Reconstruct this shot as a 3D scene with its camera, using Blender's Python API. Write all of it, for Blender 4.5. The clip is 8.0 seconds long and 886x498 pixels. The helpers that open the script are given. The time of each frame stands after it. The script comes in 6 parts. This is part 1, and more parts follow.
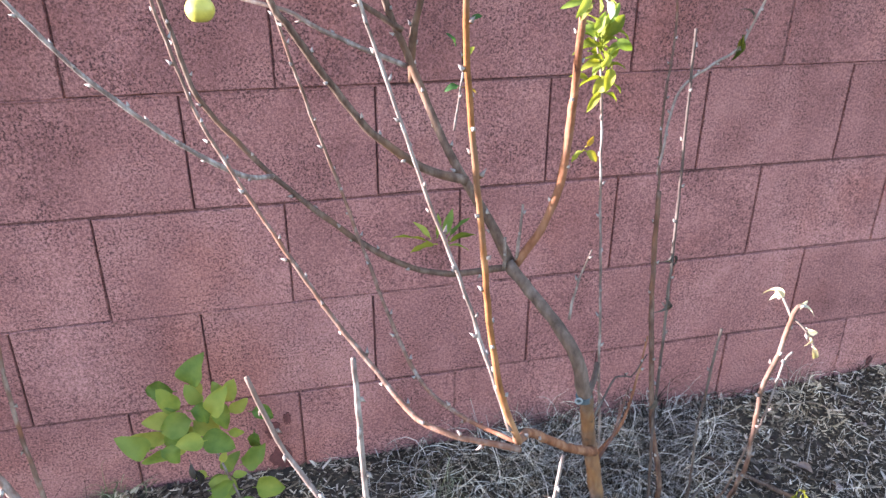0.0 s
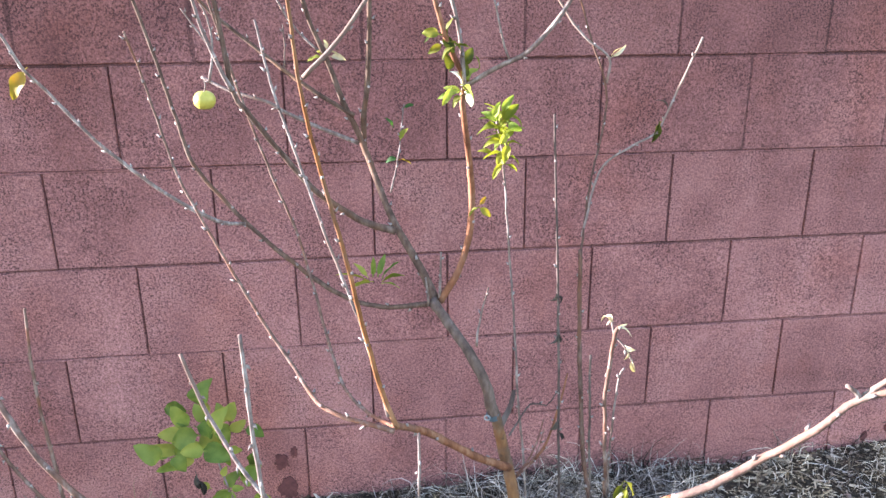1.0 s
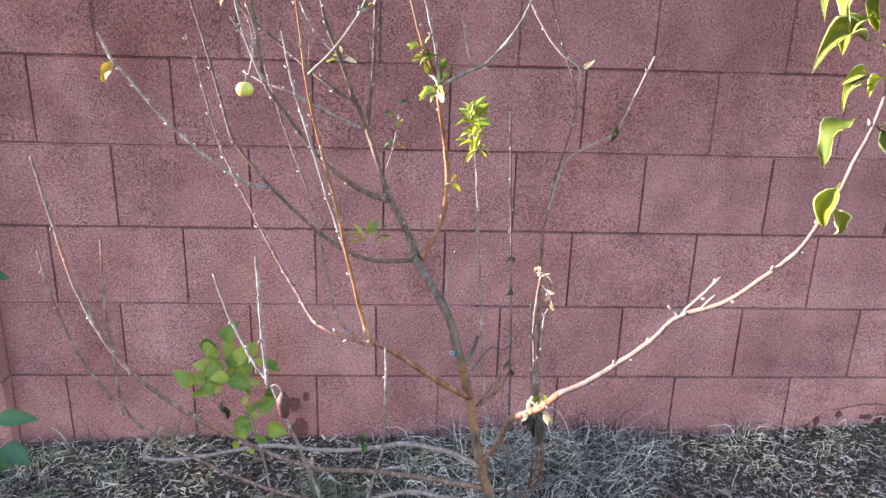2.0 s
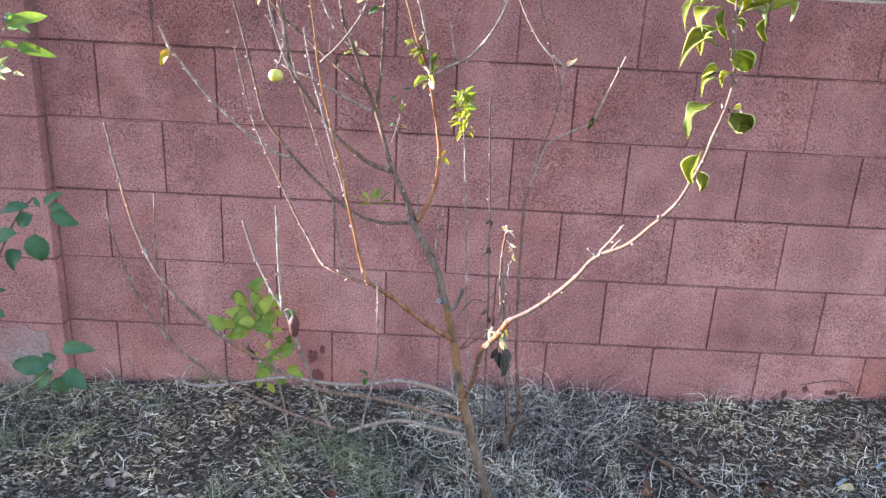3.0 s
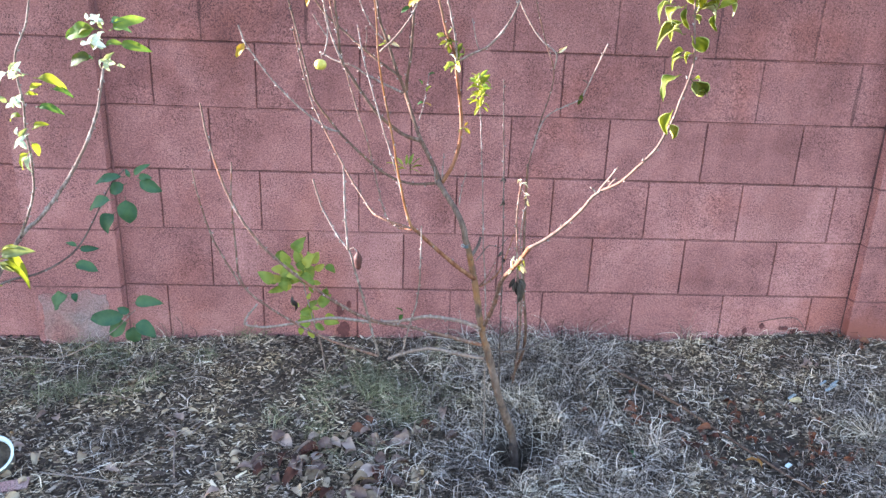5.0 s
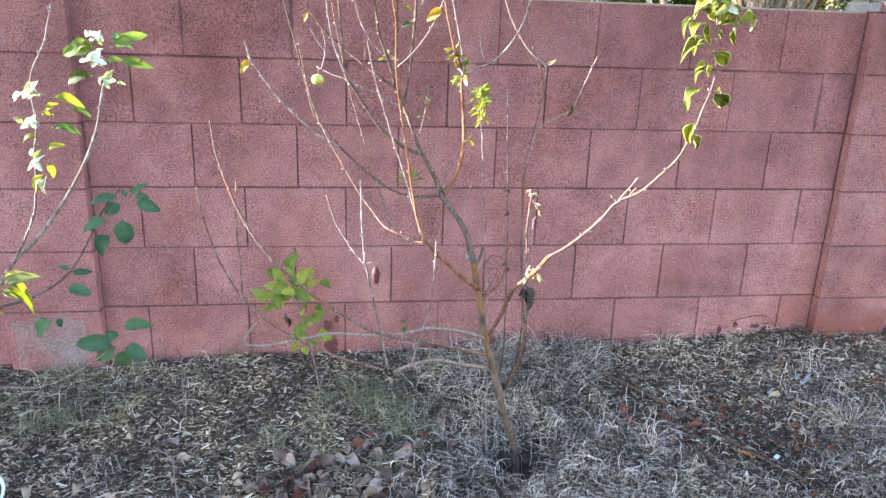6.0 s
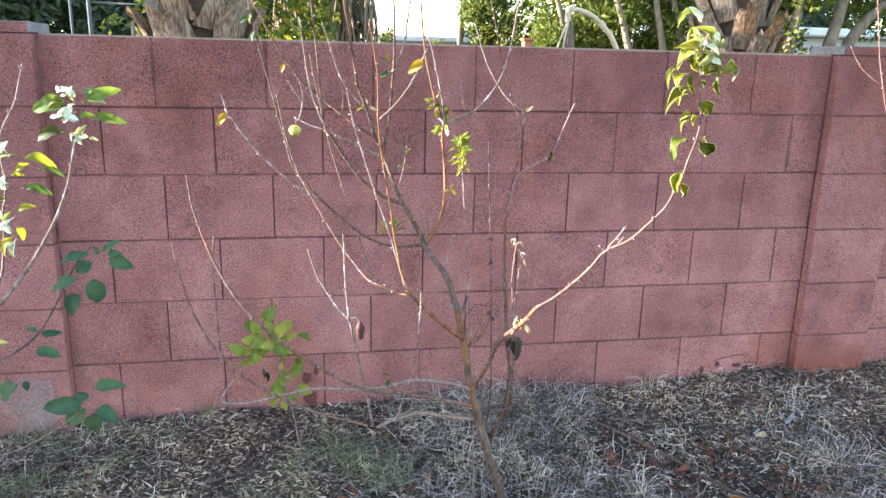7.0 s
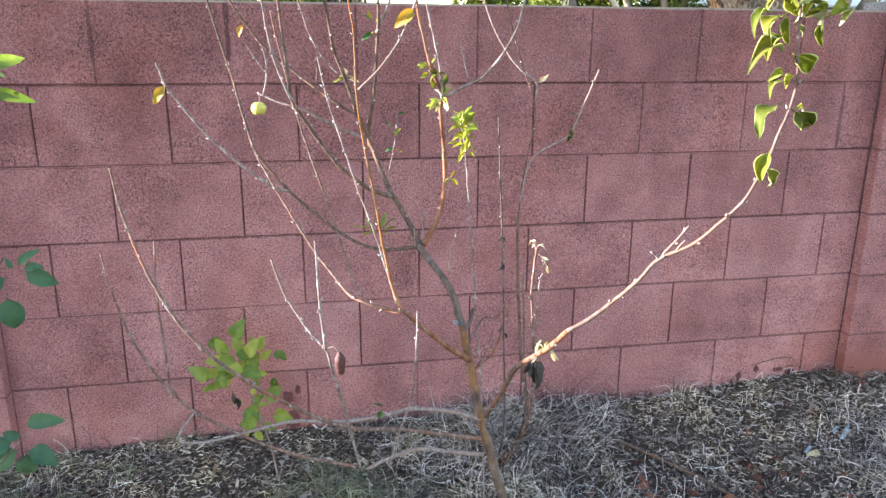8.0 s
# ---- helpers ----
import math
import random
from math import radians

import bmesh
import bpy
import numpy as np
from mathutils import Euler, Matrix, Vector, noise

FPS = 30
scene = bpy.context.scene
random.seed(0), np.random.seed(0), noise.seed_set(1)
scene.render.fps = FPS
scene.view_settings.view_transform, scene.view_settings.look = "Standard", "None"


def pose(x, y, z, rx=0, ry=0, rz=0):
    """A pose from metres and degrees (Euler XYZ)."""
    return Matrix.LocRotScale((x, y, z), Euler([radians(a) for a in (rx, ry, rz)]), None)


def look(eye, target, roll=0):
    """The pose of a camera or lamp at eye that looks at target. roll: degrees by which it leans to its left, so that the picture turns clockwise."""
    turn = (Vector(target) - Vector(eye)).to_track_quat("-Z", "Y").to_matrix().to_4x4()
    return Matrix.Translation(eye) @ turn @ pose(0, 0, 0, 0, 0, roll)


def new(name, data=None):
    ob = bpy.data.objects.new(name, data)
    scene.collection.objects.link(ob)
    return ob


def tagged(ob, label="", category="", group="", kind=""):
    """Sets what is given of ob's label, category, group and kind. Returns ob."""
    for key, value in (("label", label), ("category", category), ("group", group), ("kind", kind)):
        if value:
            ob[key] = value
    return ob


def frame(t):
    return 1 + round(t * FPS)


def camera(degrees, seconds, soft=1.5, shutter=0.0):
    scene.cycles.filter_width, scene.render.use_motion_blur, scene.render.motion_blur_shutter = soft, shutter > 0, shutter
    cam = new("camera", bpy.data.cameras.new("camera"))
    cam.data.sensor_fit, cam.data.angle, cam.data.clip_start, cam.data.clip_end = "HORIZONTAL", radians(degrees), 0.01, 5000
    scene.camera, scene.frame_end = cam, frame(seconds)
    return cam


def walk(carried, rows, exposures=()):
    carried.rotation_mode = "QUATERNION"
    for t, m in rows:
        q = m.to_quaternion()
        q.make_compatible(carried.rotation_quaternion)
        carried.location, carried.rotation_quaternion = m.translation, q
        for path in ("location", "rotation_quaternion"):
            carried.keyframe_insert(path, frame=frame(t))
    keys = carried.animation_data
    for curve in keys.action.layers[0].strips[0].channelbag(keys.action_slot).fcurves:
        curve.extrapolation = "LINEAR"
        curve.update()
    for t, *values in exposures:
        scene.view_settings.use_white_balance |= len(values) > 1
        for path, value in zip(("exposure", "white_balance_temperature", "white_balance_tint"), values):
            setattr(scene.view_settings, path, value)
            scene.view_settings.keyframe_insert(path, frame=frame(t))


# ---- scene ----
cam = camera(62.6, 8.0, soft=1.5)
PATH = [
    (0, (-1.233, -1.568, 1.35), (-0.805, 0.199, 0.518), 0.2),
    (0.5, (-1.089, -1.723, 1.355), (-0.788, 0.117, 0.632), -0.4),
    (1, (-1.034, -1.868, 1.374), (-0.82, 0.025, 0.765), -0.6),
    (2.5, (-0.888, -2.369, 1.405), (-0.827, -0.462, 0.804), 2.8),
    (3, (-0.846, -2.523, 1.412), (-0.83, -0.618, 0.802), 3.0),
    (3.5, (-0.872, -2.711, 1.417), (-0.869, -0.805, 0.809), 2.6),
    (4, (-0.921, -2.882, 1.417), (-0.904, -0.978, 0.804), 2.2),
    (4.5, (-0.923, -2.963, 1.427), (-0.885, -1.064, 0.799), 2.1),
    (5.8, (-1.218, -2.968, 1.413), (-0.982, -1.08, 0.797), 2.1),
    (6, (-1.232, -2.965, 1.426), (-0.961, -1.075, 0.832), 2.0),
    (6.5, (-1.253, -2.945, 1.445), (-0.922, -1.045, 0.915), 1.9),
    (7, (-1.264, -2.912, 1.451), (-0.912, -1.005, 0.959), 1.3),
    (7.5, (-1.246, -2.768, 1.409), (-0.893, -0.863, 0.913), 0.6),
    (8, (-1.195, -2.486, 1.397), (-0.837, -0.594, 0.857), 0.3),
]
walk(cam, [(t, look(eye, target, roll)) for t, eye, target, roll in PATH], exposures=[(0.0, 2.88, 6000, 12), (0.5, 2.99, 6000, 12), (1.0, 2.93, 6000, 12), (2.5, 2.93, 6000, 11), (4.5, 3.16, 5950, 11), (5.8, 3.17, 6050, 11), (7.0, 2.92, 6250, 11), (8.0, 2.90, 6200, 11)])

# ---- light: low morning sun behind the wall, clear sky ----
SUN_SIDE, SUN_UP = 77.0, 9.9
world = bpy.data.worlds.new("sky")
scene.world = world
world.use_nodes = True
sky = world.node_tree.nodes.new("ShaderNodeTexSky")
sky.sky_type = "NISHITA"
sky.sun_disc = False
sky.sun_elevation = radians(SUN_UP)
sky.sun_rotation = radians(-SUN_SIDE)
sky.dust_density = 0.25
world.node_tree.nodes["Background"].inputs["Strength"].default_value = 0.15
world.node_tree.links.new(sky.outputs["Color"], world.node_tree.nodes["Background"].inputs["Color"])
sun_data = bpy.data.lights.new("sun", "SUN")
sun_data.energy, sun_data.angle, sun_data.color = 5.0, radians(0.6), (1.0, 0.96, 0.92)
sun = new("sun", sun_data)
sun.matrix_world = look((0, 0, 0), (math.sin(radians(SUN_SIDE)) * math.cos(radians(SUN_UP)), -math.cos(radians(SUN_SIDE)) * math.cos(radians(SUN_UP)), -math.sin(radians(SUN_UP))))


# ---- materials ----
def ramp(nt, fac, stops):
    r = nt.nodes.new("ShaderNodeValToRGB")
    while len(r.color_ramp.elements) < len(stops):
        r.color_ramp.elements.new(0.5)
    for e, (p, col) in zip(r.color_ramp.elements, stops):
        e.position, e.color = p, (*col, 1)
    nt.links.new(fac, r.inputs["Fac"])
    return r.outputs["Color"]


def noise_tex(nt, scale, detail=4.0, rough=0.6, stretch=None):
    place = nt.nodes.new("ShaderNodeNewGeometry").outputs["Position"]
    n = nt.nodes.new("ShaderNodeTexNoise")
    n.inputs["Scale"].default_value, n.inputs["Detail"].default_value, n.inputs["Roughness"].default_value = scale, detail, rough
    if stretch:
        mp = nt.nodes.new("ShaderNodeMapping")
        mp.inputs["Scale"].default_value = stretch
        nt.links.new(place, mp.inputs["Vector"])
        nt.links.new(mp.outputs["Vector"], n.inputs["Vector"])
    else:
        nt.links.new(place, n.inputs["Vector"])
    return n.outputs["Fac"]


def blend(nt, mode, fac, a, b):
    m = nt.nodes.new("ShaderNodeMix")
    m.data_type, m.blend_type = "RGBA", mode
    for val, sock in ((fac, m.inputs["Factor"]), (a, m.inputs[6]), (b, m.inputs[7])):
        if hasattr(val, "is_linked"):
            nt.links.new(val, sock)
        elif isinstance(val, tuple):
            sock.default_value = (*val, 1)
        else:
            sock.default_value = val
    return m.outputs[2]


def maths(nt, op, a, b=0.0, c=None):
    m = nt.nodes.new("ShaderNodeMath")
    m.operation = op
    for i, val in enumerate((a, b) if c is None else (a, b, c)):
        if hasattr(val, "is_linked"):
            nt.links.new(val, m.inputs[i])
        else:
            m.inputs[i].default_value = val
    return m.outputs[0]


def bump(nt, bsdf, height, strength, distance):
    b = nt.nodes.new("ShaderNodeBump")
    b.inputs["Strength"].default_value, b.inputs["Distance"].default_value = strength, distance
    nt.links.new(height, b.inputs["Height"])
    nt.links.new(b.outputs["Normal"], bsdf.inputs["Normal"])


def material(name, rough=0.8, metal=0.0, spec=0.3):
    m = bpy.data.materials.new(name)
    m.use_nodes = True
    b = m.node_tree.nodes["Principled BSDF"]
    b.inputs["Roughness"].default_value, b.inputs["Metallic"].default_value = rough, metal
    b.inputs["Specular IOR Level"].default_value = spec
    return m, m.node_tree, b


def random_of(nt, island=False):
    if island:
        return nt.nodes.new("ShaderNodeNewGeometry").outputs["Random Per Island"]
    return nt.nodes.new("ShaderNodeObjectInfo").outputs["Random"]


def masonry(name, tones, pore=(0.038, 0.015, 0.018), splash=None):
    """Painted split concrete block: mottled paint, dark pores, fine relief."""
    m, nt, b = material(name, 0.88)
    big = noise_tex(nt, 5.0, 4, 0.6)
    shift = maths(nt, "MULTIPLY_ADD", random_of(nt), 0.16, -0.08)
    col = ramp(nt, maths(nt, "ADD", big, shift), [(0.25, tones[0]), (0.5, tones[1]), (0.75, tones[2])])
    grain = maths(nt, "ADD", maths(nt, "MULTIPLY", noise_tex(nt, 140.0, 2, 0.6), 0.42), maths(nt, "MULTIPLY", noise_tex(nt, 300.0, 2, 0.6), 0.58))
    col = blend(nt, "MULTIPLY", 1.0, col, ramp(nt, grain, [(0.37, (0.55, 0.51, 0.53)), (0.5, (0.98, 0.97, 0.97)), (0.63, (1.42, 1.42, 1.42))]))
    spots = noise_tex(nt, 205.0, 2.5, 0.55)
    where = noise_tex(nt, 9.0, 3, 0.6)
    mask = maths(nt, "MULTIPLY", ramp(nt, spots, [(0.550, (0, 0, 0)), (0.580, (1, 1, 1))]), ramp(nt, where, [(0.33, (0.15, 0.15, 0.15)), (0.6, (1, 1, 1))]))
    col = blend(nt, "MIX", maths(nt, "MULTIPLY", mask, 0.72), col, pore)
    rust = noise_tex(nt, 1.9, 4, 0.6)
    col = blend(nt, "MULTIPLY", ramp(nt, rust, [(0.52, (0, 0, 0)), (0.72, (0.8, 0.8, 0.8))]), col, (1.06, 0.90, 0.78))
    wash = noise_tex(nt, 2.2, 5, 0.65, stretch=(1, 1, 0.5))
    col = blend(nt, "MULTIPLY", 0.55, col, ramp(nt, wash, [(0.35, (0.72, 0.66, 0.66)), (0.6, (1.0, 1.0, 1.0))]))
    # broad uneven streaks, darker towards the top of the wall
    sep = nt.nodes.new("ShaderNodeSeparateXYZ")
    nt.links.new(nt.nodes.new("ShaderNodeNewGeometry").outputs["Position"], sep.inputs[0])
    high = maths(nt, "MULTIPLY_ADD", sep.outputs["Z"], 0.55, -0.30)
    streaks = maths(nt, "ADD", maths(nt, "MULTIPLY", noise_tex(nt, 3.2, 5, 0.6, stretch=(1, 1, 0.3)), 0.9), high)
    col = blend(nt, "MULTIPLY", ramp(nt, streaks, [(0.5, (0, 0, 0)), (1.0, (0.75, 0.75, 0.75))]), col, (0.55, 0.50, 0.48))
    if splash:
        # red soil splashed up from the ground, ragged at its upper edge
        edge = maths(nt, "ADD", sep.outputs["Z"], maths(nt, "MULTIPLY_ADD", noise_tex(nt, 14.0, 5, 0.65), 0.16, -0.08))
        col = blend(nt, "MIX", ramp(nt, edge, [(0.12, (0.92, 0.92, 0.92)), (0.225, (0, 0, 0))]), col, splash)
    nt.links.new(col, b.inputs["Base Color"])
    bump(nt, b, maths(nt, "SUBTRACT", grain, maths(nt, "MULTIPLY", mask, 0.9)), 0.8, 0.004)
    return m


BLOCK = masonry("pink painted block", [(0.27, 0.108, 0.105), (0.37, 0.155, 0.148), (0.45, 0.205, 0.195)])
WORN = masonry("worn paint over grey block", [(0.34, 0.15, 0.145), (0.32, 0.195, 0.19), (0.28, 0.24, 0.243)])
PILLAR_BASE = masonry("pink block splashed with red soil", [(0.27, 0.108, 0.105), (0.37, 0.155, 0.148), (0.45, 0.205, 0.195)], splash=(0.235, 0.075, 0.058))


def mortar_material():
    m, nt, b = material("painted mortar", 0.92)
    n = noise_tex(nt, 14.0, 5, 0.7)
    nt.links.new(ramp(nt, n, [(0.3, (0.07, 0.028, 0.03)), (0.6, (0.17, 0.068, 0.068)), (0.85, (0.30, 0.13, 0.125))]), b.inputs["Base Color"])
    bump(nt, b, noise_tex(nt, 160.0, 3), 0.7, 0.003)
    return m


def bark(name, tones, scale=60.0, rough=0.85, spec=0.12, specks=True):
    m, nt, b = material(name, rough, spec=spec)
    n = noise_tex(nt, scale, 5, 0.65, stretch=(1, 1, 0.35))
    col = ramp(nt, n, [(0.3, tones[0]), (0.5, tones[1]), (0.72, tones[2])])
    if specks:
        col = blend(nt, "MIX", ramp(nt, noise_tex(nt, 9.0, 3), [(0.50, (0, 0, 0)), (0.66, (0.75, 0.75, 0.75))]), col, tones[3])
    nt.links.new(col, b.inputs["Base Color"])
    bump(nt, b, noise_tex(nt, scale * 3, 4), 0.5, 0.002)
    return m


def trunk_bark():
    """Grey-brown bark with dark nodes; the stretch under the first fork is younger and glows orange in patches."""
    m, nt, b = material("apple bark", 0.8, spec=0.15)
    n = noise_tex(nt, 55.0, 5, 0.65, stretch=(1, 1, 0.4))
    col = ramp(nt, n, [(0.3, (0.055, 0.033, 0.026)), (0.5, (0.120, 0.077, 0.062)), (0.72, (0.21, 0.145, 0.120))])
    sep = nt.nodes.new("ShaderNodeSeparateXYZ")
    nt.links.new(nt.nodes.new("ShaderNodeNewGeometry").outputs["Position"], sep.inputs[0])
    young = ramp(nt, sep.outputs["Z"], [(0.20, (0, 0, 0)), (0.28, (1, 1, 1)), (0.69, (1, 1, 1)), (0.72, (0, 0, 0))])
    patch = ramp(nt, noise_tex(nt, 11.0, 3, 0.6), [(0.43, (0, 0, 0)), (0.58, (0.72, 0.72, 0.72))])
    orange = ramp(nt, noise_tex(nt, 70.0, 4, 0.6, stretch=(1, 1, 0.3)), [(0.3, (0.16, 0.065, 0.026)), (0.55, (0.28, 0.125, 0.048)), (0.75, (0.36, 0.20, 0.10))])
    col = blend(nt, "MIX", maths(nt, "MULTIPLY", young, patch), col, orange)
    dark = ramp(nt, noise_tex(nt, 16.0, 3, 0.5, stretch=(1, 1, 1.6)), [(0.60, (0, 0, 0)), (0.68, (0.8, 0.8, 0.8))])
    col = blend(nt, "MIX", dark, col, (0.045, 0.034, 0.032))
    nt.links.new(col, b.inputs["Base Color"])
    bump(nt, b, noise_tex(nt, 160.0, 4), 0.5, 0.002)
    return m


BARK = trunk_bark()
BUD = bark("pale downy bud", [(0.15, 0.11, 0.10), (0.27, 0.215, 0.20), (0.42, 0.36, 0.34), (0.24, 0.155, 0.13)], 90.0)
BARK_WARM = bark("orange young bark", [(0.10, 0.042, 0.020), (0.225, 0.088, 0.034), (0.33, 0.16, 0.08), (0.17, 0.10, 0.07)])
TWIG = bark("grey twig bark", [(0.090, 0.058, 0.050), (0.190, 0.135, 0.120), (0.40, 0.33, 0.305), (0.18, 0.108, 0.086)], 90.0)
TWIG_RED = bark("reddish twig bark", [(0.09, 0.04, 0.03), (0.18, 0.084, 0.062), (0.31, 0.19, 0.155), (0.24, 0.16, 0.135)], 90.0)
TWIG_PALE = bark("pale weathered twig bark", [(0.13, 0.086, 0.074), (0.225, 0.162, 0.142), (0.37, 0.29, 0.262), (0.24, 0.145, 0.11)], 90.0)
TWIG_ROSE = bark("red-flecked grey twig bark", [(0.08, 0.046, 0.038), (0.160, 0.090, 0.070), (0.30, 0.22, 0.19), (0.23, 0.083, 0.044)], 90.0)
BARK_TAN = bark("orange-brown limb bark", [(0.085, 0.032, 0.019), (0.22, 0.087, 0.047), (0.345, 0.175, 0.106), (0.17, 0.095, 0.07)])
STEM_BROWN = bark("grey-brown limb bark", [(0.052, 0.029, 0.022), (0.108, 0.063, 0.048), (0.20, 0.132, 0.104), (0.17, 0.085, 0.052)], 90.0)
SAPLING = bark("red-brown sapling bark", [(0.055, 0.029, 0.022), (0.112, 0.060, 0.045), (0.20, 0.125, 0.098), (0.17, 0.075, 0.045)], 90.0)
ARM_BARK = bark("pinkish grey limb bark", [(0.085, 0.050, 0.043), (0.15, 0.092, 0.076), (0.25, 0.176, 0.153), (0.18, 0.090, 0.065)], 90.0)
DRY_STEM = bark("dry dark stem", [(0.045, 0.03, 0.028), (0.085, 0.058, 0.052), (0.14, 0.10, 0.09), (0.17, 0.13, 0.115)], 90.0)


def palm_fibre(name, tint, edge):
    m, nt, b = material(name, 0.92, spec=0.1)
    streak = noise_tex(nt, 75.0, 4, 0.7, stretch=(1, 1, 0.07))
    col = ramp(nt, streak, [(0.32, (0.05, 0.036, 0.027)), (0.5, (0.17, 0.13, 0.098)), (0.68, (0.33, 0.27, 0.21))])
    warm = maths(nt, "ADD", maths(nt, "MULTIPLY", noise_tex(nt, 4.0, 3), 0.8), maths(nt, "MULTIPLY_ADD", random_of(nt), 0.4, -0.2))
    col = blend(nt, "MULTIPLY", ramp(nt, warm, [(edge, (0, 0, 0)), (edge + 0.17, (0.8, 0.8, 0.8))]), col, tint)
    nt.links.new(col, b.inputs["Base Color"])
    bump(nt, b, streak, 0.9, 0.012)
    return m


PALM_FIBRE, PALM_GREY = palm_fibre("weathered orange palm fibre", (1.35, 0.82, 0.45), 0.38), palm_fibre("weathered grey palm fibre", (1.15, 0.95, 0.78), 0.45)
TREE_BARK = bark("brown tree bark", [(0.10, 0.075, 0.05), (0.19, 0.14, 0.10), (0.28, 0.22, 0.16), (0.14, 0.11, 0.08)], 14.0, 0.9, 0.1)


def leafy(name, low, mid, high, translucency=0.38, island=False, rough=0.62):
    m, nt, b = material(name, rough, spec=0.25)
    n = noise_tex(nt, 38.0, 4)
    fac = maths(nt, "ADD", maths(nt, "MULTIPLY", n, 0.75), maths(nt, "MULTIPLY_ADD", random_of(nt, island), 0.55, -0.15))
    col = ramp(nt, fac, [(0.2, low), (0.45, mid), (0.75, high)])
    nt.links.new(col, b.inputs["Base Color"])
    bump(nt, b, noise_tex(nt, 120.0, 3), 0.35, 0.002)
    t = nt.nodes.new("ShaderNodeBsdfTranslucent")
    nt.links.new(blend(nt, "MULTIPLY", 1.0, col, (1.15, 1.1, 0.55)), t.inputs["Color"])
    mix = nt.nodes.new("ShaderNodeMixShader")
    mix.inputs["Fac"].default_value = translucency
    nt.links.new(b.outputs[0], mix.inputs[1])
    nt.links.new(t.outputs[0], mix.inputs[2])
    nt.links.new(mix.outputs[0], nt.nodes["Material Output"].inputs["Surface"])
    return m


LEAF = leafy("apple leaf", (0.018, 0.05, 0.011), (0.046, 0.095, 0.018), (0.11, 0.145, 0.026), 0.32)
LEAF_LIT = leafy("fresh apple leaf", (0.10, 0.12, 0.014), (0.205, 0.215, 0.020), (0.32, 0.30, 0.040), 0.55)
LEAF_DOWN = leafy("downy pale leaf underside", (0.15, 0.165, 0.07), (0.25, 0.26, 0.13), (0.38, 0.38, 0.24), 0.4, rough=0.8)
LEAF_UNDER = leafy("woolly leaf underside", (0.33, 0.34, 0.17), (0.47, 0.47, 0.28), (0.64, 0.63, 0.46), 0.6, rough=0.85)
LEAF_OLIVE = leafy("olive yellow leaf", (0.045, 0.053, 0.007), (0.11, 0.11, 0.013), (0.19, 0.165, 0.022), 0.38)
LEAF_YELLOW = leafy("yellowing leaf", (0.17, 0.165, 0.018), (0.27, 0.22, 0.022), (0.33, 0.17, 0.025), 0.3)
LEAF_DARK = leafy("dark green leaf", (0.030, 0.072, 0.042), (0.050, 0.105, 0.060), (0.080, 0.140, 0.066), 0.3)
LEAF_BROAD = leafy("broad light green leaf", (0.14, 0.19, 0.032), (0.25, 0.29, 0.050), (0.37, 0.36, 0.075), 0.45)
LEAF_MID = leafy("mid green leaf", (0.095, 0.145, 0.030), (0.17, 0.225, 0.047), (0.25, 0.29, 0.065), 0.45)
LEAF_PALE = leafy("pale woolly leaf", (0.30, 0.33, 0.22), (0.52, 0.53, 0.45), (0.74, 0.74, 0.70), 0.3)
WOOL = leafy("white woolly young leaf", (0.28, 0.32, 0.22), (0.50, 0.53, 0.45), (0.74, 0.74, 0.70), 0.3, rough=0.9)
LEAF_DEAD = leafy("dead brown leaf", (0.105, 0.060, 0.052), (0.22, 0.135, 0.115), (0.38, 0.26, 0.22), 0.15, rough=0.8)
LEAF_CRISP = leafy("pale crisp leaf", (0.35, 0.24, 0.13), (0.55, 0.42, 0.26), (0.70, 0.58, 0.42), 0.25, rough=0.7)
LEAF_TAN = leafy("tan dead leaf", (0.14, 0.085, 0.055), (0.28, 0.185, 0.125), (0.44, 0.32, 0.23), 0.15, rough=0.8)
LEAF_RUST = leafy("rusty leaf", (0.060, 0.022, 0.016), (0.125, 0.042, 0.028), (0.20, 0.075, 0.043), 0.15, rough=0.8)
LEAF_BLACK = leafy("withered dark leaf", (0.03, 0.022, 0.02), (0.06, 0.045, 0.04), (0.10, 0.08, 0.07), 0.1, rough=0.8)
CROWN = leafy("tree foliage", (0.040, 0.058, 0.011), (0.085, 0.108, 0.017), (0.15, 0.16, 0.026), 0.3, island=True, rough=0.8)
CROWN_DARK = leafy("far dark foliage", (0.035, 0.052, 0.035), (0.062, 0.086, 0.052), (0.10, 0.125, 0.075), 0.2, island=True)
CROWN_CITRUS = leafy("citrus foliage", (0.035, 0.07, 0.012), (0.08, 0.14, 0.02), (0.36, 0.31, 0.03), 0.3, island=True)


def litter(name, tones, rough=0.85):
    m, nt, b = material(name, rough, spec=0.2)
    r = random_of(nt, True)
    n = noise_tex(nt, 60.0, 3, stretch=(1, 1, 1))
    col = ramp(nt, maths(nt, "ADD", maths(nt, "MULTIPLY", r, 0.8), maths(nt, "MULTIPLY", n, 0.25)), tones)
    # damp, rotted patches and drier, yellower ones
    col = blend(nt, "MULTIPLY", 1.0, col, ramp(nt, noise_tex(nt, 5.5, 4, 0.6), [(0.36, (0.60, 0.56, 0.56)), (0.5, (1.0, 0.97, 0.96)), (0.64, (1.38, 1.32, 1.14))]))
    nt.links.new(col, b.inputs["Base Color"])
    return m


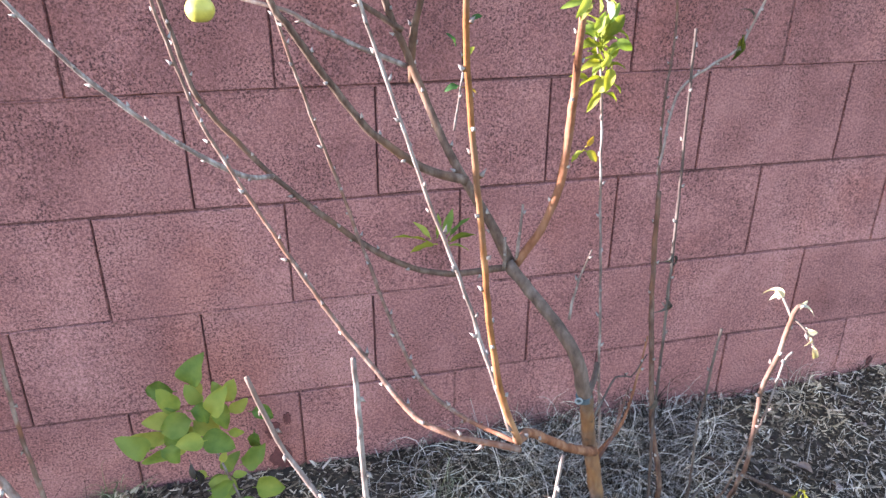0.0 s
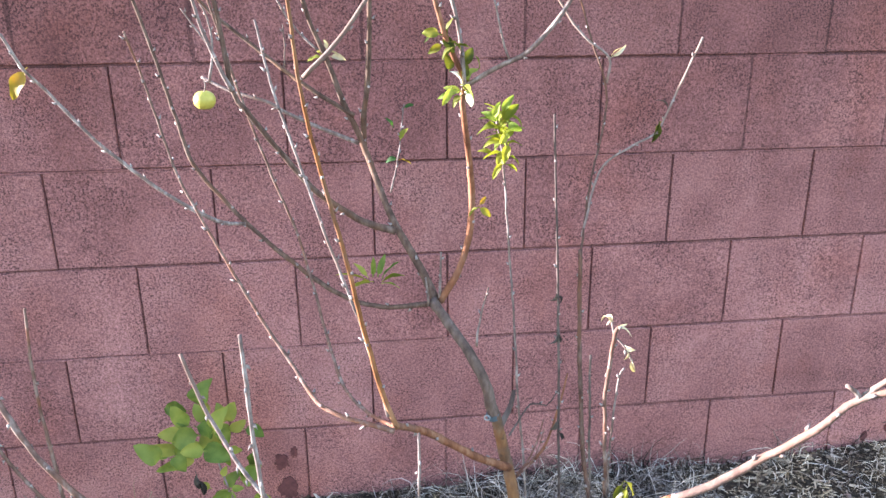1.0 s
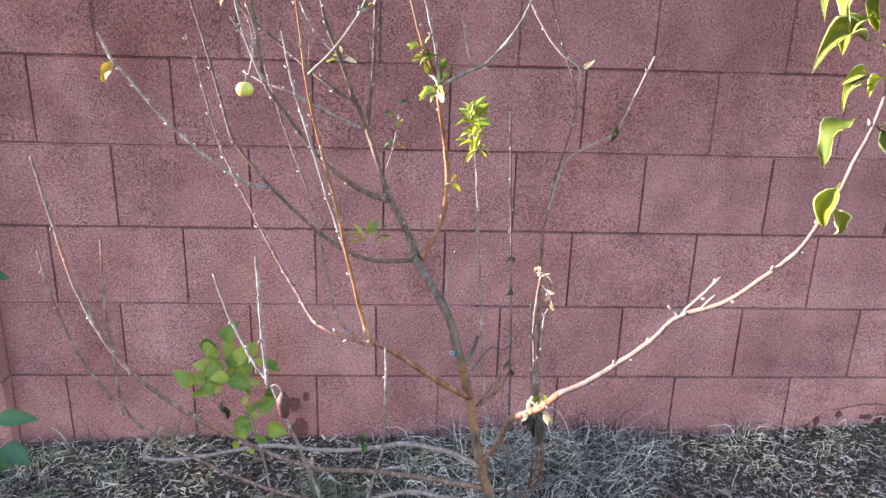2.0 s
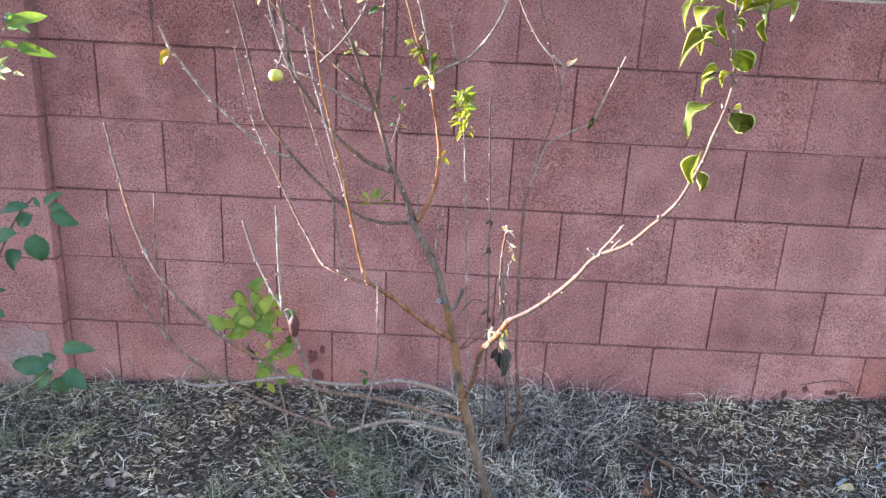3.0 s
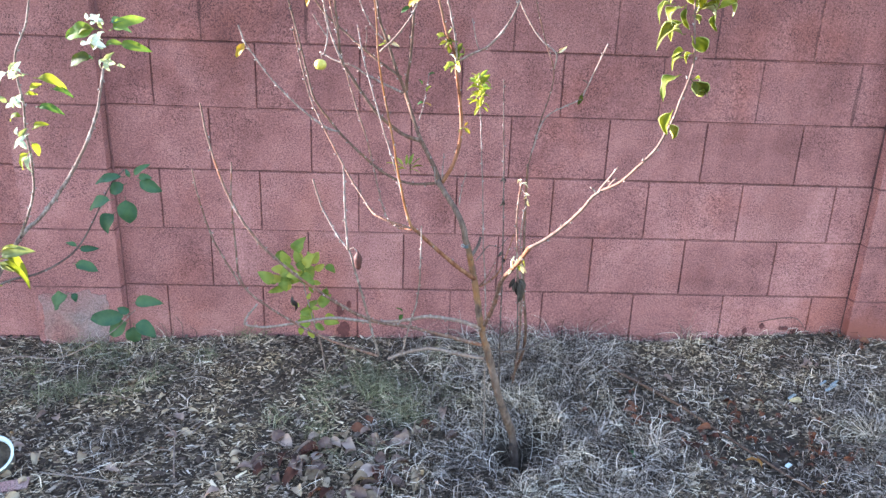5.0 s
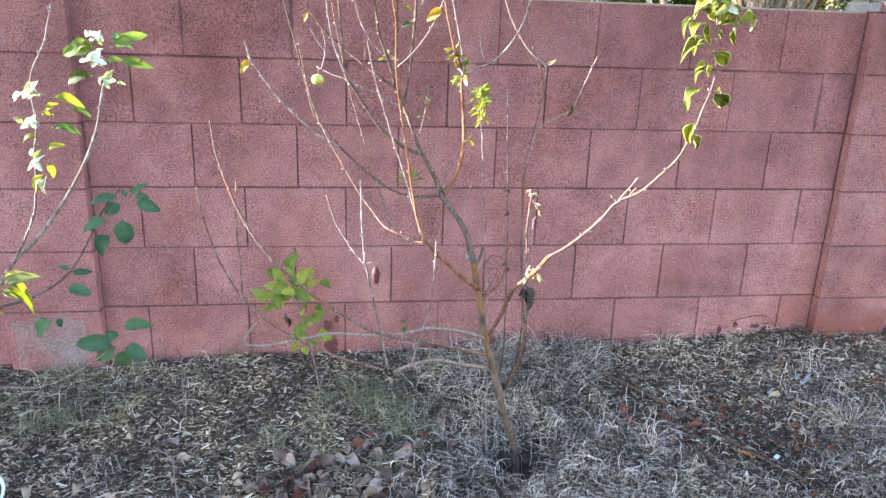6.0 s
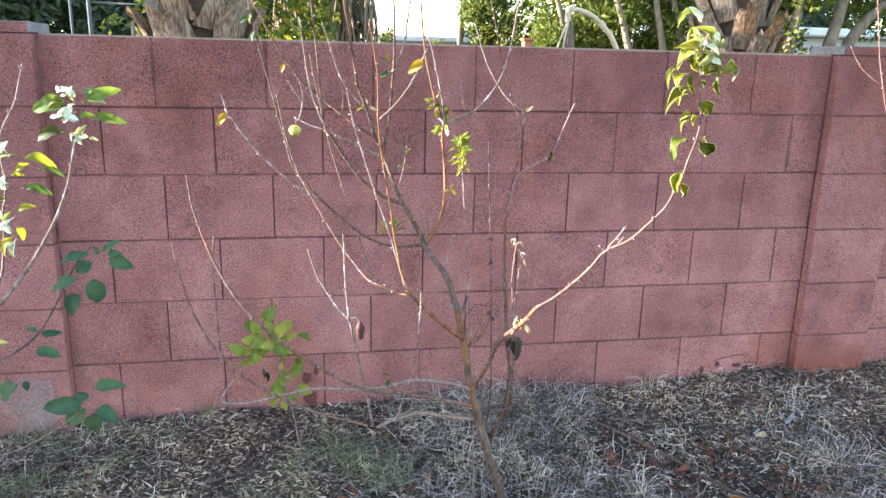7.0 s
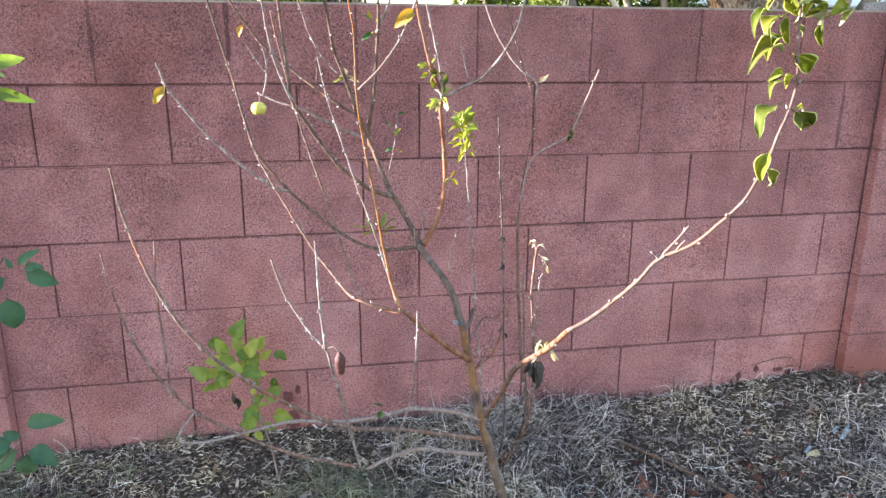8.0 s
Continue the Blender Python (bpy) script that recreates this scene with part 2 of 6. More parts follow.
CHIP = litter("wood chip", [(0.12, (0.050, 0.032, 0.023)), (0.42, (0.155, 0.104, 0.073)), (0.66, (0.37, 0.265, 0.195)), (0.84, (0.57, 0.435, 0.355)), (1.0, (0.82, 0.68, 0.59))])
STRAW = litter("dry grass", [(0.22, (0.018, 0.012, 0.009)), (0.48, (0.070, 0.048, 0.036)), (0.66, (0.31, 0.235, 0.205)), (0.92, (0.84, 0.70, 0.64))])
STRAW_GREEN = litter("half green grass", [(0.1, (0.05, 0.055, 0.03)), (0.5, (0.15, 0.135, 0.08)), (0.9, (0.32, 0.285, 0.21))])


def soil_material():
    m, nt, b = material("dark mulch soil", 0.95, spec=0.15)
    a, c = noise_tex(nt, 34.0, 6, 0.7), noise_tex(nt, 2.5, 4)
    col = ramp(nt, a, [(0.3, (0.028, 0.020, 0.016)), (0.5, (0.075, 0.054, 0.043)), (0.7, (0.145, 0.108, 0.085))])
    col = blend(nt, "MULTIPLY", 0.6, col, ramp(nt, c, [(0.35, (0.7, 0.68, 0.68)), (0.65, (1.2, 1.1, 1.0))]))
    nt.links.new(col, b.inputs["Base Color"])
    bump(nt, b, noise_tex(nt, 120.0, 5, 0.7), 1.0, 0.01)
    return m


def plain(name, col, rough=0.6, metal=0.0, var=0.15, scale=20.0, spec=0.3):
    m, nt, b = material(name, rough, metal, spec)
    n = noise_tex(nt, scale, 5, 0.65)
    nt.links.new(ramp(nt, n, [(0.3, tuple(x * (1 - var) for x in col)), (0.7, tuple(min(1, x * (1 + var)) for x in col))]), b.inputs["Base Color"])
    bump(nt, b, noise_tex(nt, scale * 6, 3), 0.25, 0.002)
    return m


DECAY = litter("decayed leaf", [(0.1, (0.028, 0.018, 0.016)), (0.45, (0.075, 0.048, 0.040)), (0.75, (0.15, 0.105, 0.085)), (1.0, (0.27, 0.21, 0.175))])
LEAF_AMBER = leafy("amber dead leaf", (0.20, 0.075, 0.02), (0.32, 0.13, 0.035), (0.40, 0.20, 0.07), 0.2, rough=0.75)
SOIL, MORTAR = soil_material(), mortar_material()
FRUIT = plain("yellow apple skin", (0.50, 0.42, 0.075), 0.45, var=0.18, scale=45.0, spec=0.5)
FRUIT_DRY = plain("shrivelled brown fruit", (0.070, 0.021, 0.017), 0.7, var=0.5, scale=120.0)
TAPE = plain("dull blue tie", (0.075, 0.095, 0.115), 0.6)
WHITE_PLASTIC = plain("white plastic", (0.60, 0.63, 0.67), 0.4, var=0.06)
POLE_PAINT = plain("tan painted pole", (0.52, 0.42, 0.30), 0.5, var=0.1)
CANVAS = plain("grey brown canvas", (0.16, 0.125, 0.10), 0.9, var=0.25)
STUCCO = plain("far grey stucco", (0.42, 0.43, 0.44), 0.9, var=0.08, scale=3.0)
SPLINTER = plain("weathered wood", (0.30, 0.31, 0.33), 0.8, var=0.3, scale=60.0)
ROOF = plain("pale roof", (0.60, 0.60, 0.60), 0.8, var=0.1, scale=3.0)
STEEL = plain("galvanised steel", (0.10, 0.105, 0.11), 0.8, 0.0, var=0.15)
PALM_CORE = plain("dark palm core", (0.06, 0.043, 0.032), 0.95, var=0.5, scale=30.0)
TERRACOTTA = plain("terracotta brick", (0.36, 0.13, 0.06), 0.85, var=0.25)
SCAB = plain("dark old paint", (0.11, 0.035, 0.035), 0.8, var=0.35, scale=90.0)


# ---- builders ----
def mesh_of(name, bm, mat, smooth=False):
    me = bpy.data.meshes.new(name)
    bmesh.ops.recalc_face_normals(bm, faces=bm.faces)
    bm.to_mesh(me)
    bm.free()
    me.materials.append(mat)
    if smooth:
        me.polygons.foreach_set("use_smooth", [True] * len(me.polygons))
    return me


def part(name, bm, mat, parent=None, label="", smooth=False):
    """Links a bmesh as one mesh object, under a thing or under a part."""
    ob = new(name, mesh_of(name, bm, mat, smooth))
    if parent:
        ob.parent = parent
    return tagged(ob, label)


def piece(name, me, m, parent):
    """One more object on a shared mesh, under its thing."""
    ob = new(name, me)
    ob.parent = parent
    ob.matrix_local = m
    return ob


def thing(name, label, category, at=(0, 0, 0), group="", kind=""):
    ob = new(name)
    ob.location = at
    ob.empty_display_size = 0.05
    return tagged(ob, label, category, group, kind)


def box(bm, lo, hi, bevel=0.0, m=None):
    verts = [bm.verts.new((x, y, z)) for x in (lo[0], hi[0]) for y in (lo[1], hi[1]) for z in (lo[2], hi[2])]
    if m:
        bmesh.ops.transform(bm, matrix=m, verts=verts)
    faces = [bm.faces.new([verts[i] for i in q]) for q in ((0, 1, 3, 2), (4, 6, 7, 5), (0, 4, 5, 1), (2, 3, 7, 6), (0, 2, 6, 4), (1, 5, 7, 3))]
    if bevel:
        bmesh.ops.bevel(bm, geom=list({e for f in faces for e in f.edges}), offset=bevel, segments=1, affect="EDGES")
    return bm


def spline(points, step):
    """A smooth line through a few points, resampled."""
    p = [Vector(q) for q in points]
    p = [p[0] * 2 - p[1]] + p + [p[-1] * 2 - p[-2]]
    out = []
    for i in range(1, len(p) - 2):
        n = max(2, int((p[i + 1] - p[i]).length / step))
        for j in range(n):
            u = j / n
            out.append(0.5 * (2 * p[i] + (p[i + 1] - p[i - 1]) * u + (2 * p[i - 1] - 5 * p[i] + 4 * p[i + 1] - p[i + 2]) * u * u + (3 * p[i] - p[i - 1] - 3 * p[i + 1] + p[i + 2]) * u ** 3))
    out.append(p[-2])
    return out


def tube(bm, line, radius, sides=7):
    """A tapering tube along a line; radius is a function of 0..1."""
    rings, side = [], Vector((0.3, 0.9, 0.2))
    for i, q in enumerate(line):
        d = (line[min(i + 1, len(line) - 1)] - line[max(i - 1, 0)]).normalized()
        side = (side - d * side.dot(d)).normalized()
        up = d.cross(side)
        r = radius(i / (len(line) - 1))
        rings.append([bm.verts.new(q + r * (math.cos(a) * side + math.sin(a) * up)) for a in (2 * math.pi * k / sides for k in range(sides))])
    for a, b in zip(rings, rings[1:]):
        for k in range(sides):
            bm.faces.new((a[k], a[(k + 1) % sides], b[(k + 1) % sides], b[k]))
    bm.faces.new(rings[0][::-1])
    bm.faces.new(rings[-1])
    return bm


def knob(bm, at, way, length, width):
    """A small pointed bud on a twig."""
    w = Vector(way).normalized()
    s = w.orthogonal().normalized()
    t = w.cross(s)
    ring = [bm.verts.new(at + w * length * 0.35 + width * (math.cos(a) * s + math.sin(a) * t)) for a in (0, 1.57, 3.14, 4.71)]
    a, b = bm.verts.new(at - w * 0.001), bm.verts.new(at + w * length)
    for k in range(4):
        bm.faces.new((a, ring[(k + 1) % 4], ring[k]))
        bm.faces.new((b, ring[k], ring[(k + 1) % 4])).material_index = 1


def limb(name, parent, points, r0, r1, mat, buds=0.0, label="", wobble=0.0012, sides=8):
    """A branch: tapering, slightly knobbly, with buds set alternately at the given spacing."""
    bm = bmesh.new()
    line = spline(points, 0.012)
    n = len(line)
    line = [q + wobble * noise.noise_vector(q * 38) for q in line]
    swell = random.random() * 50
    tube(bm, line, lambda u: (r0 + (r1 - r0) * u ** 0.85) * (1 + 0.16 * noise.noise(Vector((u * n * 0.3, swell, 0))) + 0.10 * noise.noise(Vector((u * n * 0.9, swell, 4)))), sides)
    if buds:
        run, turn = 0.0, random.random() * 6
        for i in range(2, n - 1):
            run += (line[i] - line[i - 1]).length
            if run > buds * (0.7 + 0.6 * random.random()):
                run, turn = 0.0, turn + 2.4
                d = (line[i + 1] - line[i]).normalized()
                s = d.orthogonal().normalized()
                out = math.cos(turn) * s + math.sin(turn) * d.cross(s)
                r = r0 + (r1 - r0) * (i / n) ** 0.85
                knob(bm, line[i] + out * r * 0.7, out + d * 1.3, 0.0065 + 0.005 * random.random() + r * 0.4, 0.0019 + r * 0.22)
    ob = part(name, bm, mat, parent, label, smooth=True)
    ob.data.materials.append(BUD)
    return ob


def leaf_bm(base, tip, wide, curl=0.25, fold=0.35, twist=None, facing=(0, -0.55, 0.85), droop=0.0, lined=False):
    """An oval leaf blade on a thin stalk: cupped along its rib, arching over, with a waved rim and a short point;
    lined adds a second skin below, a little wider, for a downy underside."""
    bm = bmesh.new()
    base, tip = Vector(base), Vector(tip)
    d = tip - base
    size = d.length
    d.normalize()
    a = random.uniform(-1.0, 1.0) if twist is None else twist
    side = d.cross(Vector(facing))
    side = (side if side.length > 0.1 else d.orthogonal()).normalized()
    up = side.cross(d)
    side, up = side * math.cos(a) + up * math.sin(a), up * math.cos(a) - side * math.sin(a)
    steps = 9
    sway, wave, phase = random.uniform(-0.14, 0.14), random.uniform(0.04, 0.10) * (1 + 5 * droop), random.uniform(0, 6.28)
    bow = (Vector((0, 0, 1)) - d * d.z) * size * droop
    skins = ((0.0, 1.0), (0.0007, 1.16)) if lined else ((0.0, 1.0),)
    for below, wider in skins:
        rows = []
        for i in range(steps + 1):
            u = i / steps
            w = wider * wide * size * 0.56 * max(0.02, math.sin(math.pi * u ** 0.86) ** 0.62 * (1.06 - 0.30 * u) if 0 < u < 1 else 0.02)
            mid = base + d * size * (0.12 + 0.88 * u) + up * (size * curl * (u - u * u * 1.6) - below) + side * size * sway * u * u + bow * math.sin(math.pi * u)
            row = []
            for q in (-1, -0.68, -0.34, 0, 0.34, 0.68, 1):
                rim = abs(q) ** 2
                row.append(bm.verts.new(mid + side * w * q * (1 - 0.18 * fold * rim) + up * (fold * w * (0.35 * abs(q) + 0.65 * rim) + wave * size * wide * rim * math.sin(u * 11 + phase + (2 if q > 0 else 0)))))
            rows.append(row)
        for p, q in zip(rows, rows[1:]):
            for k in range(6):
                bm.faces.new((p[k], p[k + 1], q[k + 1], q[k])).material_index = 1 if below else 0
    tube(bm, [base - up * 0.002, base + d * size * 0.07, base + d * size * 0.14 + up * size * 0.01], lambda u: 0.0009, 4)
    return bm


def leaves(parent, mats, specs, curl=0.25, fold=0.35, flat=False, label="", droop=0.0, under=None):
    for base, tip, wide in specs:
        bend = droop * random.uniform(0.4, 1.3)
        bm = leaf_bm(base, tip, wide, curl * random.uniform(0.5, 1.5), fold * (random.uniform(0.5, 1.5) if under else 1.0), random.uniform(-0.5, 0.5) if flat else None, (-0.5, -0.62, 0.6) if under else (0.1, -0.85, 0.5) if flat else (0, -0.55, 0.85), bend, bool(under))
        ob = part("leaf", bm, random.choice(mats), parent, label, smooth=True)
        if under:
            ob.data.materials.append(under)


def leaf_cluster(parent, mats, centre, spread, count, sizes, widths, curl=0.25, fold=0.35, flat=False, droop=0.0, under=None):
    """Leaves pointing all ways round a shoot."""
    specs = []
    for k in range(count):
        base = Vector(centre) + Vector([random.gauss(0, s) for s in spread])
        a = random.uniform(0, 2 * math.pi)
        tip = base + random.uniform(*sizes) * Vector((math.cos(a), random.uniform(-0.3, 0.3), math.sin(a)))
        specs.append((base, tip, random.uniform(*widths)))
    leaves(parent, mats, specs, curl, fold, flat, "", droop, under)


def ground_z(x, y):
    """Height of the mulch: banked up against the wall, with a hollow round the young tree."""
    bank = max(0.0, min(1.0, (y + 0.75) / 0.75))
    z = -0.085 + 0.105 * bank * bank * (3 - 2 * bank)
    z += 0.055 * max(0.0, min(1.0, (x - 0.15) / 0.6)) * bank
    z -= 0.03 * max(0.0, min(1.0, (-1.7 - x) / 0.5)) * bank
    if y < -0.02:
        z += 0.018 * noise.noise(Vector((x * 2.3, y * 2.3, 0))) + 0.008 * noise.noise(Vector((x * 9, y * 9, 3)))
        z -= 0.24 * math.exp(-(((x + 0.585) / 0.10) ** 2 + ((y + 0.69) / 0.085) ** 2))
    return z if y < 0.4 else 0.0


# ---- ground ----
def build_ground():
    def axis(lo, hi, step, far):
        inner = list(np.arange(lo, hi + 1e-6, step))
        outer = [step * 1.6 ** k for k in range(1, 40) if step * 1.6 ** k < far] + [far]
        return [lo - o for o in reversed(outer)] + inner + [hi + o for o in outer]
    xs, ys = axis(-3.4, 2.6, 0.035, 900), axis(-3.2, 0.5, 0.035, 900)
    co = [(x, y, ground_z(x, y)) for y in ys for x in xs]
    n = len(xs)
    faces = [(j * n + i, j * n + i + 1, (j + 1) * n + i + 1, (j + 1) * n + i) for j in range(len(ys) - 1) for i in range(n - 1)]
    me = bpy.data.meshes.new("ground")
    me.from_pydata(co, [], faces)
    me.polygons.foreach_set("use_smooth", [True] * len(faces))
    me.materials.append(SOIL)
    tagged(new("ground", me), "dark mulched soil banked up against the block wall", "ground", kind="structure")


build_ground()

# ---- the block wall ----
BLOCK_L, BLOCK_H, JOINT, HEAD, DEPTH = 0.4064, 0.254, 0.0062, 0.0042, 0.15
END_L, END_R = -2.218, 0.971
PILLAR_W, PILLAR_OUT = 0.365, 0.05


def block_mesh(length, height=BLOCK_H, depth=DEPTH, mat=BLOCK, seed=0):
    """A block with worn, crumbled edges; its middle at the origin, its face towards -y."""
    bm = bmesh.new()
    lx, lz = length / 2 - HEAD / 2, height / 2 - JOINT / 2
    nx, nz = max(6, int(length / 0.018)), 13
    line = [(-1 + 2 * i / nx, -1) for i in range(nx)] + [(1, -1 + 2 * i / nz) for i in range(nz)] + [(1 - 2 * i / nx, 1) for i in range(nx)] + [(-1, 1 - 2 * i / nz) for i in range(nz)]
    rings = []
    for inset, y, rough in ((0.0, depth / 2, 0.0), (0.0, -depth / 2 + 0.006, 0.0), (0.0, -depth / 2 + 0.002, 0.5), (0.0014, -depth / 2, 1.0)):
        ring = []
        for k, (sx, sz) in enumerate(line):
            q = Vector((sx * lx * 55, sz * lz * 55, seed * 7.3))
            crumb = rough * max(0.0, 0.0006 + 0.0026 * noise.noise(q) + 0.0014 * noise.noise(q * 3))
            ring.append(bm.verts.new((sx * (lx - inset - crumb), y, sz * (lz - inset - crumb))))
        rings.append(ring)
    n = len(line)
    for a, b in zip(rings, rings[1:]):
        for k in range(n):
            bm.faces.new((a[k], a[(k + 1) % n], b[(k + 1) % n], b[k]))
    bm.faces.new(rings[-1])
    bm.faces.new(rings[0][::-1])
    return mesh_of("block", bm, mat)


def mortar_core(parent, lo, hi):
    bm = bmesh.new()
    box(bm, lo, hi)
    part("mortar", bm, MORTAR, parent)


def joint_flush(c, x):
    """How far the bed joint over course c is filled and painted flush, 0 to 1, along the wall."""
    wave = 0.5 * noise.noise(Vector((x * 1.7, c * 5.0, 3)))
    if c == 2:
        return max(0.0, min(1.0, (-0.55 - x) * 4 + wave))
    if c == 4:
        return max(0.0, min(1.0, 0.75 + wave * 1.6 if x > -0.1 or x < -1.0 else 0.4 + wave * 2))
    if c == 5:
        return max(0.0, min(1.0, 0.25 + wave * 1.5 + 0.4 * (x > 0)))
    return max(0.0, min(1.0, wave * 1.2 - 0.25))


def build_wall(name, x0, x1, label, courses=7, odd=0, bond=None):
    wall = thing(name, label, "wall", ((x0 + x1) / 2, 0, 0), kind="structure")
    cx = (x0 + x1) / 2
    mortar_core(wall, (x0 - cx, 0.0085, -0.30), (x1 - cx, DEPTH - 0.0085, 6 * BLOCK_H - 0.004))
    shift = {1: 0.0, 2: 0.003, 3: 0.010, 4: 0.0, 5: -0.012, 6: -0.007, 7: 0.0}
    bond = x0 if bond is None else bond
    n = math.ceil((x1 - bond) / BLOCK_L - 0.01)
    cut = {}
    for c in range(1, courses + 1):
        z = (6.5 - c) * BLOCK_H
        start = bond if (c + odd) % 2 else bond - BLOCK_L / 2
        joints = [start + k * BLOCK_L + shift[c] + random.uniform(-0.0015, 0.0015) for k in range(n + 2)]
        joints = [x0] + [x for x in joints if x0 + 0.03 < x < x1 - 0.03] + [x1]
        for i, (x, after) in enumerate(zip(joints, joints[1:])):
            w = after - x
            if round(w, 3) not in cut:
                cut[round(w, 3)] = [block_mesh(w, seed=len(cut) * 3 + k) for k in range(4 if abs(w - BLOCK_L) < 0.004 else 1)]
            m = pose(x + w / 2 - cx, DEPTH / 2 + random.uniform(-0.0015, 0.0015), z + random.uniform(-0.001, 0.001), 0, random.uniform(-0.12, 0.12), random.uniform(-0.25, 0.25))
            piece("block", random.choice(cut[round(w, 3)]), m, wall)
            if i:
                # the upright joint before this block, filled nearly flush or raked out
                deep = random.uniform(0.0004, 0.0014) if c == 1 or random.random() < (0.25 if c == 2 else 0.05) else random.uniform(0.005, 0.009)
                bm = bmesh.new()
                left = x - cx
                rows = []
                for k in range(8):
                    dz, dy = (k / 7 - 0.5) * (BLOCK_H - JOINT), deep + random.uniform(-0.0007, 0.0016)
                    rows.append([bm.verts.new(v) for v in ((left - 0.0075, dy, z + dz), (left + 0.0075, dy + 0.0004, z + dz), (left, 0.013, z + dz))])
                for p, q in zip(rows, rows[1:]):
                    for k in range(3):
                        bm.faces.new((p[k], p[(k + 1) % 3], q[(k + 1) % 3], q[k]))
                part("head_joint", bm, BED, wall)
    for c in range(0, courses - 1):
        bm = bmesh.new()
        z = c * BLOCK_H
        rows = []
        for k in range(161):
            x = x0 - cx + 0.002 + (x1 - x0 - 0.004) * k / 160
            deep = 0.0052 + 0.0045 * noise.noise(Vector((x * 3.1, c * 7.0, x0))) + 0.0012 * noise.noise(Vector((x * 40, c, 2)))
            # some joints were struck flush and painted over
            flush = joint_flush(c, x + cx)
            deep = max(0.0008, min(0.009, deep)) * (1 - flush) - (0.0016 + 0.0008 * noise.noise(Vector((x * 30, c, 6)))) * flush
            slump = 0.0012 * noise.noise(Vector((x * 25, c * 3.0, 8)))
            rows.append(([bm.verts.new(v) for v in ((x, 0.012, z - JOINT / 2 - 0.0005), (x, deep + 0.0008, z - JOINT / 2 - 0.0005), (x, deep, z), (x, deep + 0.0035 * flush + 0.001, z + JOINT / 2 - 0.001 + slump), (x, 0.012, z + JOINT / 2 - 0.001 + slump))], flush))
        for (a, fa), (b, fb) in zip(rows, rows[1:]):
            for k in range(4):
                bm.faces.new((a[k], b[k], b[k + 1], a[k + 1])).material_index = 1 if fa + fb > 1.0 else 0
        part("bed_joint", bm, BED, wall).data.materials.append(BLOCK)
    bm = bmesh.new()
    line = [(x0 - cx + 0.01 + (x1 - x0 - 0.02) * k / 60, 0.003 + 0.003 * noise.noise(Vector((k * 0.7, x0, 0))), 6 * BLOCK_H + 0.002 + 0.003 * abs(noise.noise(Vector((k * 0.9, x0, 5))))) for k in range(61)]
    low = [[bm.verts.new((x, y, 6 * BLOCK_H - 0.0045)), bm.verts.new((x, y, z)), bm.verts.new((x, DEPTH - 0.004, z))] for x, y, z in line]
    for a, b in zip(low, low[1:]):
        for k in range(2):
            bm.faces.new((a[k], b[k], b[k + 1], a[k + 1]))
    part("mortar_cap", bm, CAP_MORTAR, wall, "thin pale mortar wash on the top")
    return wall


def build_pillar(name, x, label, base_mat):
    pillar = thing(name, label, "pillar", (x, 0, 0), kind="structure")
    deep = 0.23
    y = -PILLAR_OUT + deep / 2
    bm = bmesh.new()
    box(bm, (-PILLAR_W / 2 + 0.004, -PILLAR_OUT + 0.004, -0.30), (PILLAR_W / 2 - 0.004, -PILLAR_OUT + deep - 0.004, 6 * BLOCK_H))
    part("mortar", bm, MORTAR, pillar)
    me, base = block_mesh(PILLAR_W + HEAD, BLOCK_H, deep), block_mesh(PILLAR_W + HEAD, BLOCK_H, deep, base_mat)
    for c in range(7):
        piece("block", base if c < 2 else me, pose(random.uniform(-0.003, 0.003), y, (c - 0.5) * BLOCK_H), pillar)
    bm = bmesh.new()
    box(bm, (-PILLAR_W / 2 + 0.014, -PILLAR_OUT + 0.004, 6 * BLOCK_H + 0.002), (PILLAR_W / 2 - 0.006, -PILLAR_OUT + deep - 0.004, 6 * BLOCK_H + 0.040), 0.004)
    part("cap", bm, CAP_GREY, pillar, "bare grey concrete cap slab")
    bm = bmesh.new()
    box(bm, (-PILLAR_W / 2 + 0.016, -PILLAR_OUT + 0.0005, 6 * BLOCK_H + 0.003), (PILLAR_W / 2 - 0.008, -PILLAR_OUT + 0.0035, 6 * BLOCK_H + 0.038))
    part("cap_paint", bm, BLOCK, pillar, "pink painted front of the cap")
    return pillar


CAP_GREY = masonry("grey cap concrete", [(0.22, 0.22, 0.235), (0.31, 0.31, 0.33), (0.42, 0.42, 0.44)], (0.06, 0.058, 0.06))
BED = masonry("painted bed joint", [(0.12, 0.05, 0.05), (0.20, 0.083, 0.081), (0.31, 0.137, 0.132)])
DARK_MORTAR = plain("dark crumbled mortar", (0.075, 0.032, 0.033), 0.95, var=0.6, scale=60.0)
CAP_MORTAR = plain("pale mortar", (0.26, 0.19, 0.155), 0.9, var=0.3, scale=40.0)
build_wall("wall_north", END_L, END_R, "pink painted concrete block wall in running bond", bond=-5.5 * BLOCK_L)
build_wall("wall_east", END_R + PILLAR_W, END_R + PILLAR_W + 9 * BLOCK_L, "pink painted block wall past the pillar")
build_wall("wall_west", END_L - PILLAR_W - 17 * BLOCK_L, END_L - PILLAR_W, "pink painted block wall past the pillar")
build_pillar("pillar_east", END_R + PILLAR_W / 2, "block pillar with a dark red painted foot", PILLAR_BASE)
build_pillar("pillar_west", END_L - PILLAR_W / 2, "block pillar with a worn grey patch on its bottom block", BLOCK)


